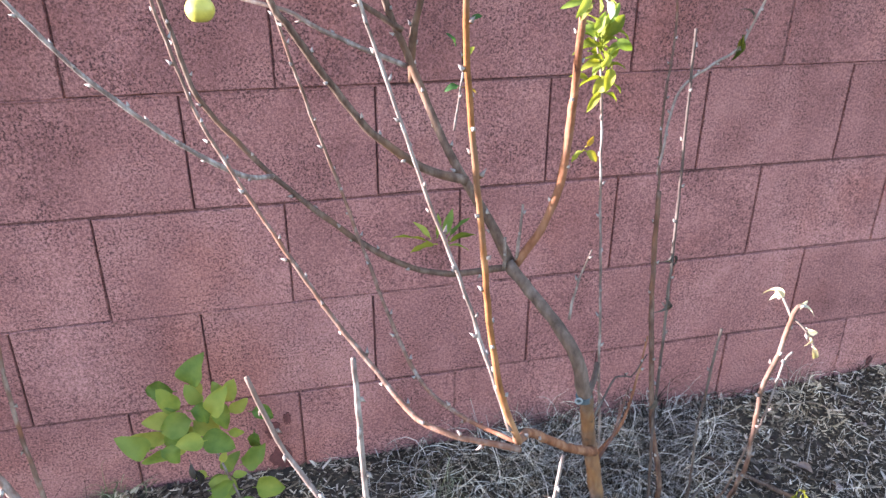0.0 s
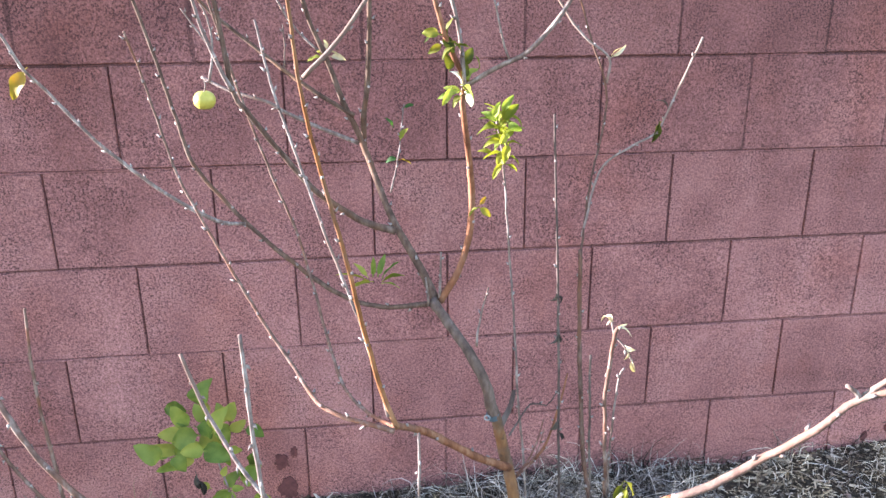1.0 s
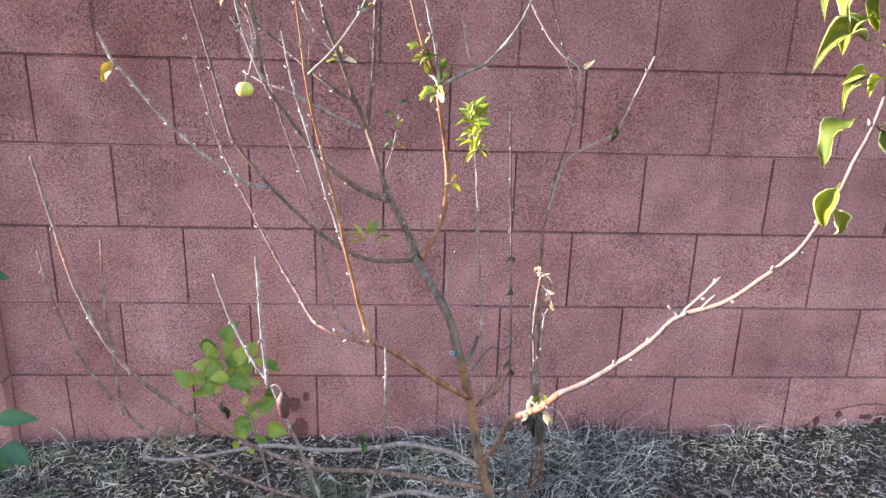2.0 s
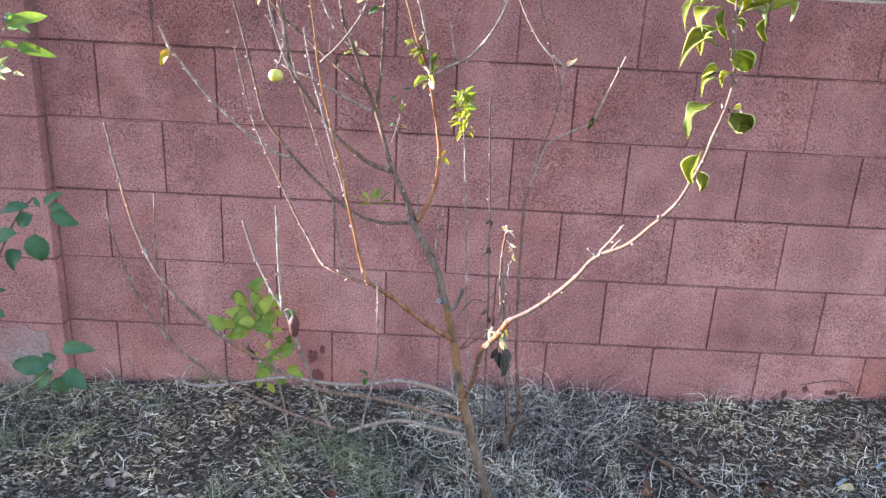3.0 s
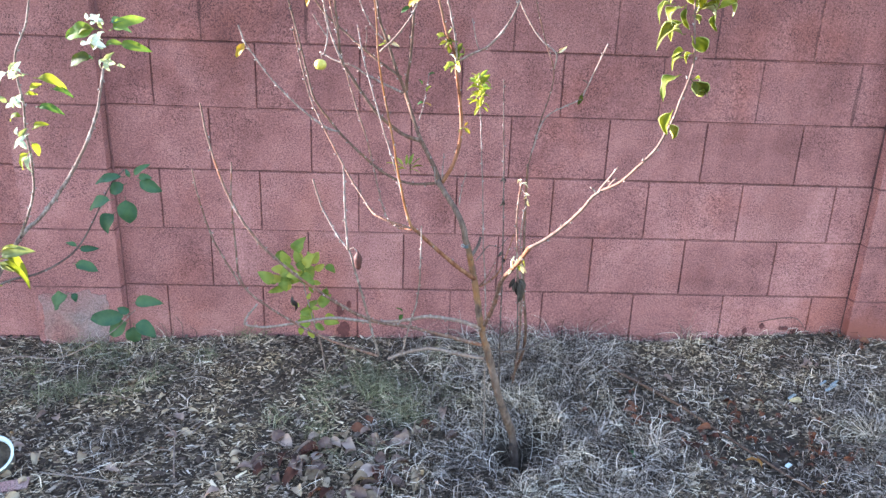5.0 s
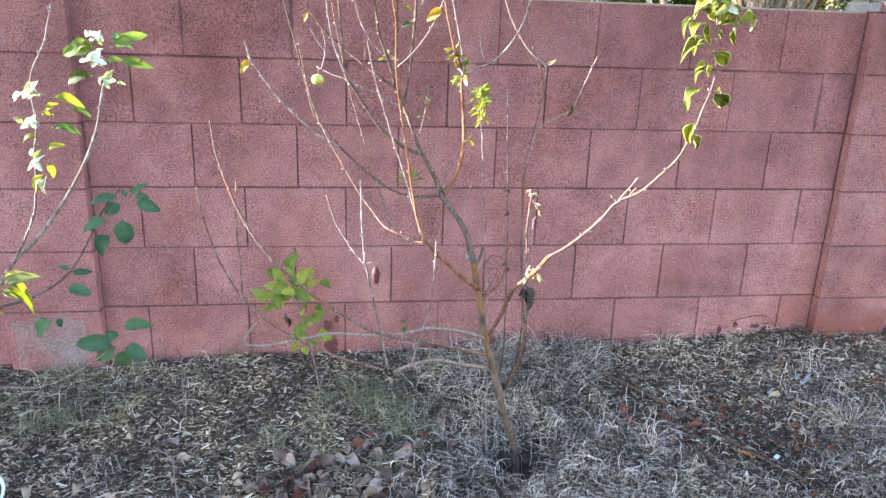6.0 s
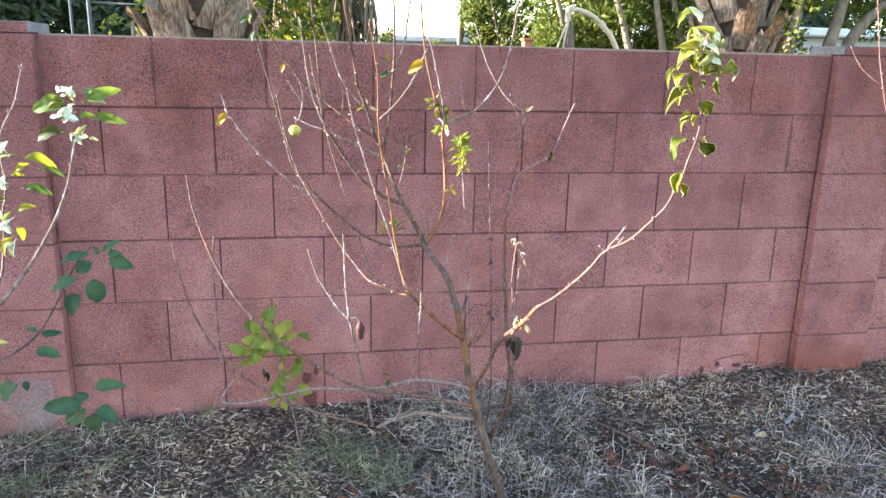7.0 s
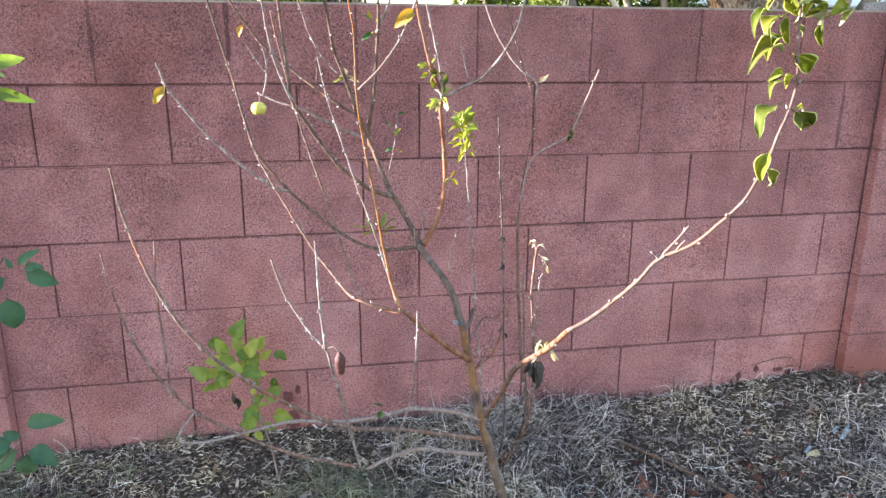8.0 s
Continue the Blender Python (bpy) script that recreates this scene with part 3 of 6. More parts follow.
def corner_mortar(parent, x, side):
    """Dark crumbling bead of mortar down the inner corner of a pillar."""
    bm = bmesh.new()
    rows = []
    for k in range(110):
        z = -0.02 + 1.55 * k / 109
        out = 0.004 + 0.003 * noise.noise(Vector((x, z * 30, 1))) + 0.004 * max(0.0, noise.noise(Vector((x, z * 9, 4))))
        bead = 0.008 + 0.005 * abs(noise.noise(Vector((x, z * 22, 7))))
        rows.append([bm.verts.new((side * a, b, z)) for a, b in ((0.0005, -out), (bead * 0.6, -out * 0.4), (bead, 0.001), (bead, 0.004), (0.0005, 0.004))])
    for a, b in zip(rows, rows[1:]):
        for k in range(4):
            bm.faces.new((a[k], a[k + 1], b[k + 1], b[k]))
    ob = part("corner_mortar", bm, DARK_MORTAR if side < 0 else MORTAR, parent, "dark crumbling mortar in the corner", smooth=False)
    ob.location.x = x


for pillar_ob in [o for o in scene.objects if o.name in ("pillar_east", "pillar_west")]:
    east = pillar_ob.name == "pillar_east"
    corner_mortar(pillar_ob, -PILLAR_W / 2 if east else PILLAR_W / 2, -1 if east else 1)


# ---- the young apple tree ----
tree = thing("apple_tree", "young bare apple tree with orange-brown limbs and few leaves", "tree", (0, 0, 0))

trunk = limb("trunk", tree, [(-0.589, -0.658, -0.244), (-0.614, -0.658, -0.055), (-0.677, -0.719, 0.127), (-0.726, -0.731, 0.302), (-0.759, -0.742, 0.415), (-0.792, -0.735, 0.592), (-0.824, -0.759, 0.716), (-0.845, -0.752, 0.787), (-0.875, -0.720, 0.837), (-0.919, -0.667, 0.893)], 0.0172, 0.0092, BARK, label="knobbly grey-brown trunk with orange patches", wobble=0.0032)
leader = limb("branch", tree, [(-0.910, -0.652, 0.886), (-0.937, -0.636, 0.946), (-0.976, -0.608, 1.017), (-1.001, -0.569, 1.075), (-1.032, -0.533, 1.163), (-1.061, -0.535, 1.232), (-1.084, -0.548, 1.304), (-1.114, -0.561, 1.383), (-1.133, -0.584, 1.502), (-1.154, -0.607, 1.615), (-1.166, -0.620, 1.724)], 0.0080, 0.0023, STEM_BROWN, 0.035)
upright = limb("branch", tree, [(-1.025, -0.507, 1.127), (-1.025, -0.527, 1.195), (-1.015, -0.558, 1.27), (-1.009, -0.59, 1.369), (-1.006, -0.623, 1.471), (-1.014, -0.677, 1.63), (-1.022, -0.712, 1.719)], 0.0057, 0.0025, STEM_BROWN, 0.035)
b = limb("branch", tree, [(-1.01, -0.605, 1.424), (-0.977, -0.63, 1.505), (-0.969, -0.65, 1.586), (-0.954, -0.67, 1.68)], 0.0037, 0.0022, TWIG, 0.04)
slant = limb("branch", tree, [(-1.042, -0.535, 1.205), (-1.119, -0.535, 1.255), (-1.171, -0.511, 1.292), (-1.224, -0.49, 1.335), (-1.285, -0.49, 1.387), (-1.343, -0.51, 1.464), (-1.375, -0.525, 1.522), (-1.429, -0.54, 1.626)], 0.0045, 0.0023, STEM_BROWN, 0.04)
spur = limb("branch", tree, [(-1.036, -0.53, 1.154), (-1.101, -0.53, 1.182), (-1.155, -0.53, 1.209), (-1.199, -0.53, 1.234), (-1.253, -0.51, 1.248), (-1.297, -0.485, 1.266), (-1.313, -0.476, 1.274)], 0.0038, 0.0028, TWIG, 0.04)
b = limb("twig", spur, [(-1.297, -0.49, 1.266), (-1.286, -0.493, 1.325), (-1.289, -0.497, 1.378), (-1.299, -0.5, 1.399)], 0.0028, 0.0015, TWIG, 0.02)
b = limb("twig", spur, [(-1.288, -0.49, 1.322), (-1.312, -0.495, 1.36), (-1.332, -0.5, 1.392)], 0.0022, 0.0012, TWIG, 0.02)
b = limb("branch", tree, [(-0.978, -0.657, 1.020), (-1.035, -0.651, 1.040), (-1.108, -0.673, 1.099), (-1.161, -0.689, 1.170), (-1.205, -0.714, 1.240), (-1.222, -0.713, 1.268), (-1.231, -0.724, 1.370), (-1.241, -0.744, 1.480), (-1.254, -0.761, 1.615), (-1.260, -0.764, 1.688)], 0.0064, 0.0021, STEM_BROWN, 0.032)
b = limb("branch", tree, [(-1.222, -0.72, 1.269), (-1.25, -0.72, 1.338), (-1.265, -0.725, 1.401), (-1.276, -0.73, 1.48), (-1.288, -0.75, 1.57)], 0.0035, 0.0017, TWIG, 0.025)
b = limb("branch", tree, [(-1.011, -0.965, 0.841), (-1.034, -0.93, 0.928), (-1.058, -0.92, 1.008), (-1.087, -0.9, 1.093), (-1.125, -0.88, 1.217), (-1.147, -0.87, 1.293), (-1.162, -0.86, 1.372)], 0.0026, 0.0017, TWIG, 0.022, label="thin pale whip")
b = limb("branch", tree, [(-1.096, -0.53, 1.315), (-1.142, -0.53, 1.364), (-1.175, -0.52, 1.428), (-1.195, -0.51, 1.493), (-1.221, -0.5, 1.571)], 0.0024, 0.0015, TWIG, 0.02)
b = limb("branch", tree, [(-1.162, -0.512, 1.287), (-1.158, -0.512, 1.324), (-1.159, -0.512, 1.363)], 0.0020, 0.0012, TWIG, 0.016)
b = limb("branch", tree, [(-0.819, -0.83, 1.312), (-0.828, -0.83, 1.333), (-0.836, -0.83, 1.368), (-0.843, -0.83, 1.399)], 0.0020, 0.0012, TWIG, 0.02)
whip = limb("branch", tree, [(-1.000, -0.966, 0.823), (-1.020, -0.960, 0.882), (-1.038, -0.968, 0.968), (-1.060, -0.998, 1.098), (-1.081, -1.031, 1.208), (-1.095, -1.063, 1.306), (-1.100, -1.104, 1.411), (-1.114, -1.140, 1.490), (-1.126, -1.182, 1.541)], 0.0041, 0.0015, BARK_WARM, 0.03, label="bright orange-brown whip")
bow = limb("branch", tree, [(-1.091, -1.06, 1.313), (-1.052, -1.065, 1.351), (-1.011, -1.07, 1.407), (-0.988, -1.08, 1.462), (-0.976, -1.085, 1.488)], 0.0028, 0.0017, TWIG, 0.05)
sweep = limb("branch", tree, [(-0.915, -0.665, 0.885), (-1.016, -0.652, 0.881), (-1.091, -0.637, 0.908), (-1.161, -0.618, 0.959), (-1.225, -0.600, 1.016), (-1.277, -0.589, 1.074), (-1.321, -0.586, 1.137), (-1.342, -0.580, 1.216), (-1.368, -0.571, 1.321), (-1.407, -0.572, 1.478), (-1.437, -0.568, 1.623), (-1.449, -0.540, 1.705)], 0.0049, 0.0020, STEM_BROWN, 0.032)
reach = limb("branch", tree, [(-1.237, -0.629, 1.037), (-1.274, -0.678, 1.058), (-1.348, -0.713, 1.121), (-1.424, -0.736, 1.204), (-1.474, -0.751, 1.277), (-1.489, -0.776, 1.308), (-1.501, -0.802, 1.357)], 0.0035, 0.0020, TWIG, 0.03)
b = limb("branch", tree, [(-1.004, -0.98, 0.826), (-1.085, -0.958, 0.847), (-1.117, -0.926, 0.86), (-1.143, -0.889, 0.887), (-1.189, -0.843, 0.943), (-1.259, -0.787, 1.058), (-1.305, -0.756, 1.145), (-1.328, -0.737, 1.216), (-1.346, -0.736, 1.297), (-1.354, -0.765, 1.357)], 0.0037, 0.0018, TWIG_ROSE, 0.024)
b = limb("branch", tree, [(-0.791, -0.746, 0.589), (-0.864, -0.803, 0.659), (-0.946, -0.866, 0.748), (-0.982, -0.930, 0.800), (-1.003, -0.966, 0.828)], 0.0077, 0.0052, BARK_TAN, 0.05)
b = limb("branch", tree, [(-1, -0.95, 0.813), (-1.043, -0.87, 0.797), (-1.079, -0.8, 0.81), (-1.107, -0.72, 0.875), (-1.144, -0.63, 0.997), (-1.179, -0.64, 1.11), (-1.212, -0.66, 1.229), (-1.232, -0.68, 1.319), (-1.26, -0.72, 1.468)], 0.0029, 0.0018, TWIG_ROSE, 0.028)
rise = limb("branch", tree, [(-0.904, -0.663, 0.889), (-0.873, -0.677, 0.948), (-0.856, -0.689, 1.016), (-0.853, -0.700, 1.093), (-0.867, -0.741, 1.187), (-0.880, -0.777, 1.254), (-0.880, -0.804, 1.284), (-0.911, -0.828, 1.351), (-0.942, -0.858, 1.457), (-0.958, -0.877, 1.545), (-0.971, -0.896, 1.658)], 0.0067, 0.0023, BARK_TAN, 0.04)
b = limb("branch", tree, [(-0.881, -0.81, 1.279), (-0.889, -0.82, 1.347), (-0.913, -0.84, 1.441), (-0.93, -0.85, 1.502), (-0.951, -0.87, 1.57)], 0.0032, 0.0018, TWIG, 0.03)
b = limb("branch", tree, [(-0.878, -0.81, 1.279), (-0.836, -0.825, 1.304), (-0.795, -0.84, 1.327), (-0.754, -0.855, 1.375), (-0.727, -0.87, 1.43), (-0.713, -0.88, 1.491), (-0.706, -0.9, 1.566), (-0.695, -0.92, 1.666)], 0.0037, 0.0022, TWIG, 0.06)
# bark set to dull mauve here to carry the wall's shade on the foot
limb("branch", tree, [(-0.751, -0.76, 0.432), (-0.737, -0.86, 0.542), (-0.735, -0.96, 0.653), (-0.73, -1.03, 0.709)], 0.0072, 0.0067, TWIG_ROSE, 0.05, label="foot of the long limb, coloured dull mauve-brown for shade")
# orange-brown from here up, so the sunlit gold sits in the bark colour
arm_foot = limb("branch", tree, [(-0.73, -1.03, 0.709), (-0.713, -1.13, 0.781), (-0.699, -1.2, 0.847)], 0.0066, 0.0060, BARK_TAN, 0.05, label="flaking orange-brown stretch of the long limb, coloured for the sun on it")
arm = limb("branch", tree, [(-0.699, -1.2, 0.847), (-0.654, -1.22, 0.883), (-0.619, -1.24, 0.924), (-0.589, -1.27, 0.971), (-0.564, -1.29, 1.016), (-0.526, -1.33, 1.051), (-0.498, -1.36, 1.093), (-0.468, -1.385, 1.142), (-0.446, -1.4, 1.201), (-0.436, -1.41, 1.254), (-0.424, -1.42, 1.311), (-0.425, -1.425, 1.355), (-0.436, -1.43, 1.421), (-0.444, -1.44, 1.479), (-0.44, -1.45, 1.527)], 0.0049, 0.0014, ARM_BARK, 0.03, label="long pale limb curving up to a leafy tip")
limb("stub", arm_foot, [(-0.722, -1.09, 0.752), (-0.726, -1.10, 0.772), (-0.722, -1.11, 0.792)], 0.004, 0.0022, LEAF_CRISP, 0.0, "short flaking golden stub")
limb("stub", arm_foot, [(-0.716, -1.12, 0.775), (-0.700, -1.13, 0.772), (-0.690, -1.135, 0.755)], 0.0035, 0.0018, LEAF_CRISP, 0.0, "short flaking golden stub")
leaves(arm_foot, [LEAF_CRISP], [((-0.722, -1.09, 0.75), (-0.735, -1.09, 0.732), 0.3), ((-0.715, -1.11, 0.765), (-0.728, -1.115, 0.790), 0.25), ((-0.706, -1.13, 0.775), (-0.696, -1.135, 0.752), 0.35)], 0.3, 0.6)
b = limb("twig", arm, [(-0.561, -1.292, 1.021), (-0.546, -1.31, 1.052), (-0.53, -1.33, 1.089)], 0.0031, 0.0018, TWIG, 0.015)
b = limb("twig", arm, [(-0.542, -1.315, 1.04), (-0.536, -1.32, 1.053), (-0.528, -1.32, 1.062)], 0.0022, 0.0017, TWIG, 0.02)
b = limb("twig", arm, [(-0.563, -1.29, 1.016), (-0.57, -1.29, 1.025), (-0.58, -1.29, 1.032)], 0.0028, 0.0022, TWIG)
b = limb("branch", tree, [(-1.585, -0.93, 1.153), (-1.572, -0.92, 1.048), (-1.515, -0.97, 0.911), (-1.437, -1, 0.792), (-1.337, -0.98, 0.682), (-1.213, -0.92, 0.563), (-1.111, -0.87, 0.489), (-0.982, -0.81, 0.439), (-0.755, -0.745, 0.351)], 0.0024, 0.0062, TWIG_ROSE, 0.03)
b = limb("branch", tree, [(-0.758, -0.75, 0.415), (-0.834, -0.7, 0.419), (-0.933, -0.66, 0.415), (-1.017, -0.64, 0.39), (-1.131, -0.63, 0.378), (-1.263, -0.62, 0.386), (-1.374, -0.62, 0.368), (-1.485, -0.62, 0.348), (-1.559, -0.62, 0.351), (-1.569, -0.62, 0.37), (-1.529, -0.6, 0.425)], 0.0070, 0.0036, TWIG_PALE, 0.05)
b = limb("branch", tree, [(-0.745, -0.735, 0.296), (-0.835, -0.72, 0.305), (-0.922, -0.72, 0.323), (-1.009, -0.74, 0.317), (-1.069, -0.75, 0.296)], 0.0072, 0.0050, TWIG_PALE, 0.05)
b = limb("branch", tree, [(-1.544, -0.79, 0.963), (-1.55, -0.79, 0.853), (-1.546, -0.79, 0.714), (-1.53, -0.78, 0.565), (-1.418, -0.77, 0.461), (-1.264, -0.76, 0.369), (-1.102, -0.75, 0.307)], 0.002, 0.0045, TWIG_ROSE, 0.05)
b = limb("branch", tree, [(-1.653, -0.82, 0.947), (-1.641, -0.82, 0.864), (-1.606, -0.81, 0.724), (-1.537, -0.79, 0.57)], 0.002, 0.003, TWIG_ROSE, 0.03)
b = limb("branch", tree, [(-1.277, -0.978, 0.961), (-1.249, -0.988, 0.877), (-1.198, -1.03, 0.804), (-1.172, -1.045, 0.777), (-1.159, -1.021, 0.714), (-1.134, -0.969, 0.589), (-1.112, -0.92, 0.467), (-1.094, -0.873, 0.372)], 0.0024, 0.0037, TWIG, 0.02)
twin = limb("branch", tree, [(-1.185, -1.057, 1.018), (-1.181, -1.06, 0.889), (-1.173, -1.07, 0.786)], 0.0024, 0.0031, TWIG, 0.02)
b = limb("branch", tree, [(-0.973, -1.022, 0.846), (-0.973, -1, 0.748), (-0.977, -0.95, 0.608), (-1.002, -0.9, 0.478), (-1.023, -0.86, 0.364)], 0.0018, 0.0028, TWIG, 0.025)
b = limb("branch", tree, [(-0.738, -0.735, 0.337), (-0.635, -0.69, 0.3), (-0.556, -0.65, 0.311), (-0.468, -0.6, 0.317)], 0.0045, 0.0025, DRY_STEM, 0.05)
b = limb("twig", trunk, [(-0.767, -0.71, 0.547), (-0.709, -0.68, 0.581), (-0.672, -0.65, 0.659), (-0.653, -0.63, 0.712)], 0.0036, 0.0014, BARK_TAN, 0.05)
b = limb("twig", trunk, [(-0.852, -0.745, 0.835), (-0.845, -0.75, 0.895), (-0.834, -0.76, 0.947)], 0.0022, 0.0012, TWIG, 0.03)

limb("twig", trunk, [(-0.773, -0.73, 0.556), (-0.736, -0.71, 0.600), (-0.714, -0.69, 0.651)], 0.0024, 0.0012, TWIG_RED, 0.03)
limb("twig", trunk, [(-0.773, -0.73, 0.556), (-0.728, -0.69, 0.571), (-0.704, -0.66, 0.610)], 0.0022, 0.0012, TWIG_RED, 0.03)
limb("twig", trunk, [(-0.788, -0.73, 0.646), (-0.742, -0.70, 0.691), (-0.710, -0.69, 0.679), (-0.681, -0.68, 0.711)], 0.0022, 0.001, DRY_STEM, 0.03)

bm = bmesh.new()
tube(bm, spline([(-0.821, -0.757, 0.703), (-0.8225, -0.758, 0.708), (-0.824, -0.759, 0.713)], 0.003), lambda u: 0.0122, 12)
tie = part("tie", bm, TAPE, tree, "dull blue-grey tape tie round the trunk")
bm = bmesh.new()
ring = [Vector((-0.8355 + 0.0045 * math.cos(a), -0.768 - 0.0015 * math.cos(a), 0.709 + 0.0045 * math.sin(a))) for a in (2 * math.pi * k / 12 for k in range(13))]
tube(bm, ring, lambda u: 0.0014, 6)
part("knot", bm, SPLINTER, tie, "pale loop of the tie", smooth=True)
bm = bmesh.new()
tube(bm, spline([(-0.800, -0.715, 0.660), (-0.780, -0.70, 0.690), (-0.772, -0.69, 0.716)], 0.008), lambda u: 0.0060 - 0.002 * u, 8)
part("stub", bm, DRY_STEM, tree, "dark sawn-off stub")
for foot, top in (((-0.925, -0.672, 0.885), (-0.931, -0.688, 0.944)), ((-0.905, -0.665, 0.895), (-0.903, -0.675, 0.985))):
    limb("twig", trunk, [foot, tuple((a + b) / 2 for a, b in zip(foot, top)), top], 0.0028, 0.0017, TWIG, 0.015)

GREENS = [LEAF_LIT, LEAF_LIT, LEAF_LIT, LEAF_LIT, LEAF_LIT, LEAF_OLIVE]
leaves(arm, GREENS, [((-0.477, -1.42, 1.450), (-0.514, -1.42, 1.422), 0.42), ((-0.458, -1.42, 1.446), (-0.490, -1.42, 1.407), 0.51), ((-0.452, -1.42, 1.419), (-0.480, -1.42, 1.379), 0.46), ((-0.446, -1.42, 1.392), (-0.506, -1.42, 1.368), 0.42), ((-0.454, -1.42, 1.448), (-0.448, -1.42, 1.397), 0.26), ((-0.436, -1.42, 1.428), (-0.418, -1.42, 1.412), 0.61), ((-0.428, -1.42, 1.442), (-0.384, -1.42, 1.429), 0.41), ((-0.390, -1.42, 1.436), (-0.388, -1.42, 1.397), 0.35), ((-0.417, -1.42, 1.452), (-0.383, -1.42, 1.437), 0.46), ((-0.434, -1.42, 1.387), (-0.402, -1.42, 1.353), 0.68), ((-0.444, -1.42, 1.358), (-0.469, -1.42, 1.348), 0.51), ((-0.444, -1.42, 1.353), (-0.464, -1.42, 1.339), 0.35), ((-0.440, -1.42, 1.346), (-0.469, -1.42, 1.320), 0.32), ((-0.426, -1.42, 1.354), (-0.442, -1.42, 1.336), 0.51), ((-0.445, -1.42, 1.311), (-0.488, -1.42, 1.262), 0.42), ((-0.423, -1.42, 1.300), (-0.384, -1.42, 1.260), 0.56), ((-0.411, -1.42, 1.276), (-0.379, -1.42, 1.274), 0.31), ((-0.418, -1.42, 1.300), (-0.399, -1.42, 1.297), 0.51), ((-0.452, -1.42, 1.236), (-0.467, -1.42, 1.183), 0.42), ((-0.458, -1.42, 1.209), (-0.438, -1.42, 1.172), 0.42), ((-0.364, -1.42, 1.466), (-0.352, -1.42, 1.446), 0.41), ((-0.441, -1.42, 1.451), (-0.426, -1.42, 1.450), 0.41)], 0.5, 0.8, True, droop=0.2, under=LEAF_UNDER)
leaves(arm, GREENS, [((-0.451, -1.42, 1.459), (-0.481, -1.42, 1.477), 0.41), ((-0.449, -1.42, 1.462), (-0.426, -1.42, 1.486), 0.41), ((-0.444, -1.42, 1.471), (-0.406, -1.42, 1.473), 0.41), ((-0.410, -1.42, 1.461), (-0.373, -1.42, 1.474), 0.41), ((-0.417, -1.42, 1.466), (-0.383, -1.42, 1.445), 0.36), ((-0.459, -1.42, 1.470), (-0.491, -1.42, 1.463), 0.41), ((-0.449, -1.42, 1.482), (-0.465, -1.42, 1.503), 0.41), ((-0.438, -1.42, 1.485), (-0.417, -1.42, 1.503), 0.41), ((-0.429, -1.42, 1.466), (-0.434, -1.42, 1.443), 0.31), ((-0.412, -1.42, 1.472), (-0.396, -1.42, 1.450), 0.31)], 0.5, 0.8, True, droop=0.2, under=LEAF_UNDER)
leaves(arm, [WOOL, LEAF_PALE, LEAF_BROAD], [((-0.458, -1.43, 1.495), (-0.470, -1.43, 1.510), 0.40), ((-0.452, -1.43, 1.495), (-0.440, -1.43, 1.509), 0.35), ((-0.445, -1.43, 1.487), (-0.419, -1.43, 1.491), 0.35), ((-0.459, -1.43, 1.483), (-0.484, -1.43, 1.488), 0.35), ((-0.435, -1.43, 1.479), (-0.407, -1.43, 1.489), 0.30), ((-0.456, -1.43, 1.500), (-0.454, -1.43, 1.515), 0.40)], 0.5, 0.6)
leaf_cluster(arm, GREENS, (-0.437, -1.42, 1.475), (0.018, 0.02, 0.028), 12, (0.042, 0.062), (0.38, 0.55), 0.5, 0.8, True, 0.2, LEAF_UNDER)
leaf_cluster(arm, [WOOL, LEAF_DOWN, LEAF_DOWN], (-0.432, -1.43, 1.515), (0.018, 0.015, 0.016), 10, (0.028, 0.045), (0.35, 0.5), 0.4, 0.5, True)
leaves(rise, [LEAF_YELLOW, LEAF_OLIVE], [((-0.848, -0.74, 1.08), (-0.865, -0.74, 1.064), 0.45), ((-0.848, -0.74, 1.08), (-0.828, -0.74, 1.06), 0.45), ((-0.846, -0.74, 1.083), (-0.836, -0.74, 1.097), 0.45)])
leaves(rise, [LEAF_PALE, LEAF_BROAD, LEAF_OLIVE], [((-0.883, -0.81, 1.279), (-0.898, -0.81, 1.302), 0.6), ((-0.881, -0.81, 1.283), (-0.863, -0.81, 1.305), 0.6), ((-0.884, -0.81, 1.27), (-0.911, -0.81, 1.276), 0.4), ((-0.881, -0.81, 1.276), (-0.874, -0.81, 1.253), 0.6), ((-0.886, -0.81, 1.273), (-0.921, -0.81, 1.263), 0.25), ((-0.881, -0.81, 1.286), (-0.882, -0.81, 1.315), 0.5), ((-0.884, -0.81, 1.266), (-0.9, -0.81, 1.25), 0.5)])
leaf_cluster(rise, [LEAF_PALE, LEAF_BROAD, LEAF_OLIVE], (-0.883, -0.81, 1.291), (0.01, 0.02, 0.012), 8, (0.02, 0.032), (0.32, 0.55))
leaves(trunk, [LEAF], [((-1.02, -0.7, 0.44), (-1.042, -0.7, 0.466), 0.5), ((-1.02, -0.7, 0.44), (-1.035, -0.7, 0.417), 0.6)])
leaves(rise, [LEAF_OLIVE, LEAF_YELLOW], [((-0.912, -0.83, 1.351), (-0.941, -0.83, 1.344), 0.45), ((-0.909, -0.83, 1.348), (-0.9, -0.83, 1.373), 0.45), ((-0.906, -0.83, 1.341), (-0.887, -0.83, 1.332), 0.45), ((-0.902, -0.83, 1.335), (-0.912, -0.83, 1.322), 0.45)])
leaf_cluster(rise, [LEAF_OLIVE, LEAF_YELLOW], (-0.909, -0.83, 1.344), (0.007, 0.02, 0.01), 5, (0.02, 0.031), (0.32, 0.55))
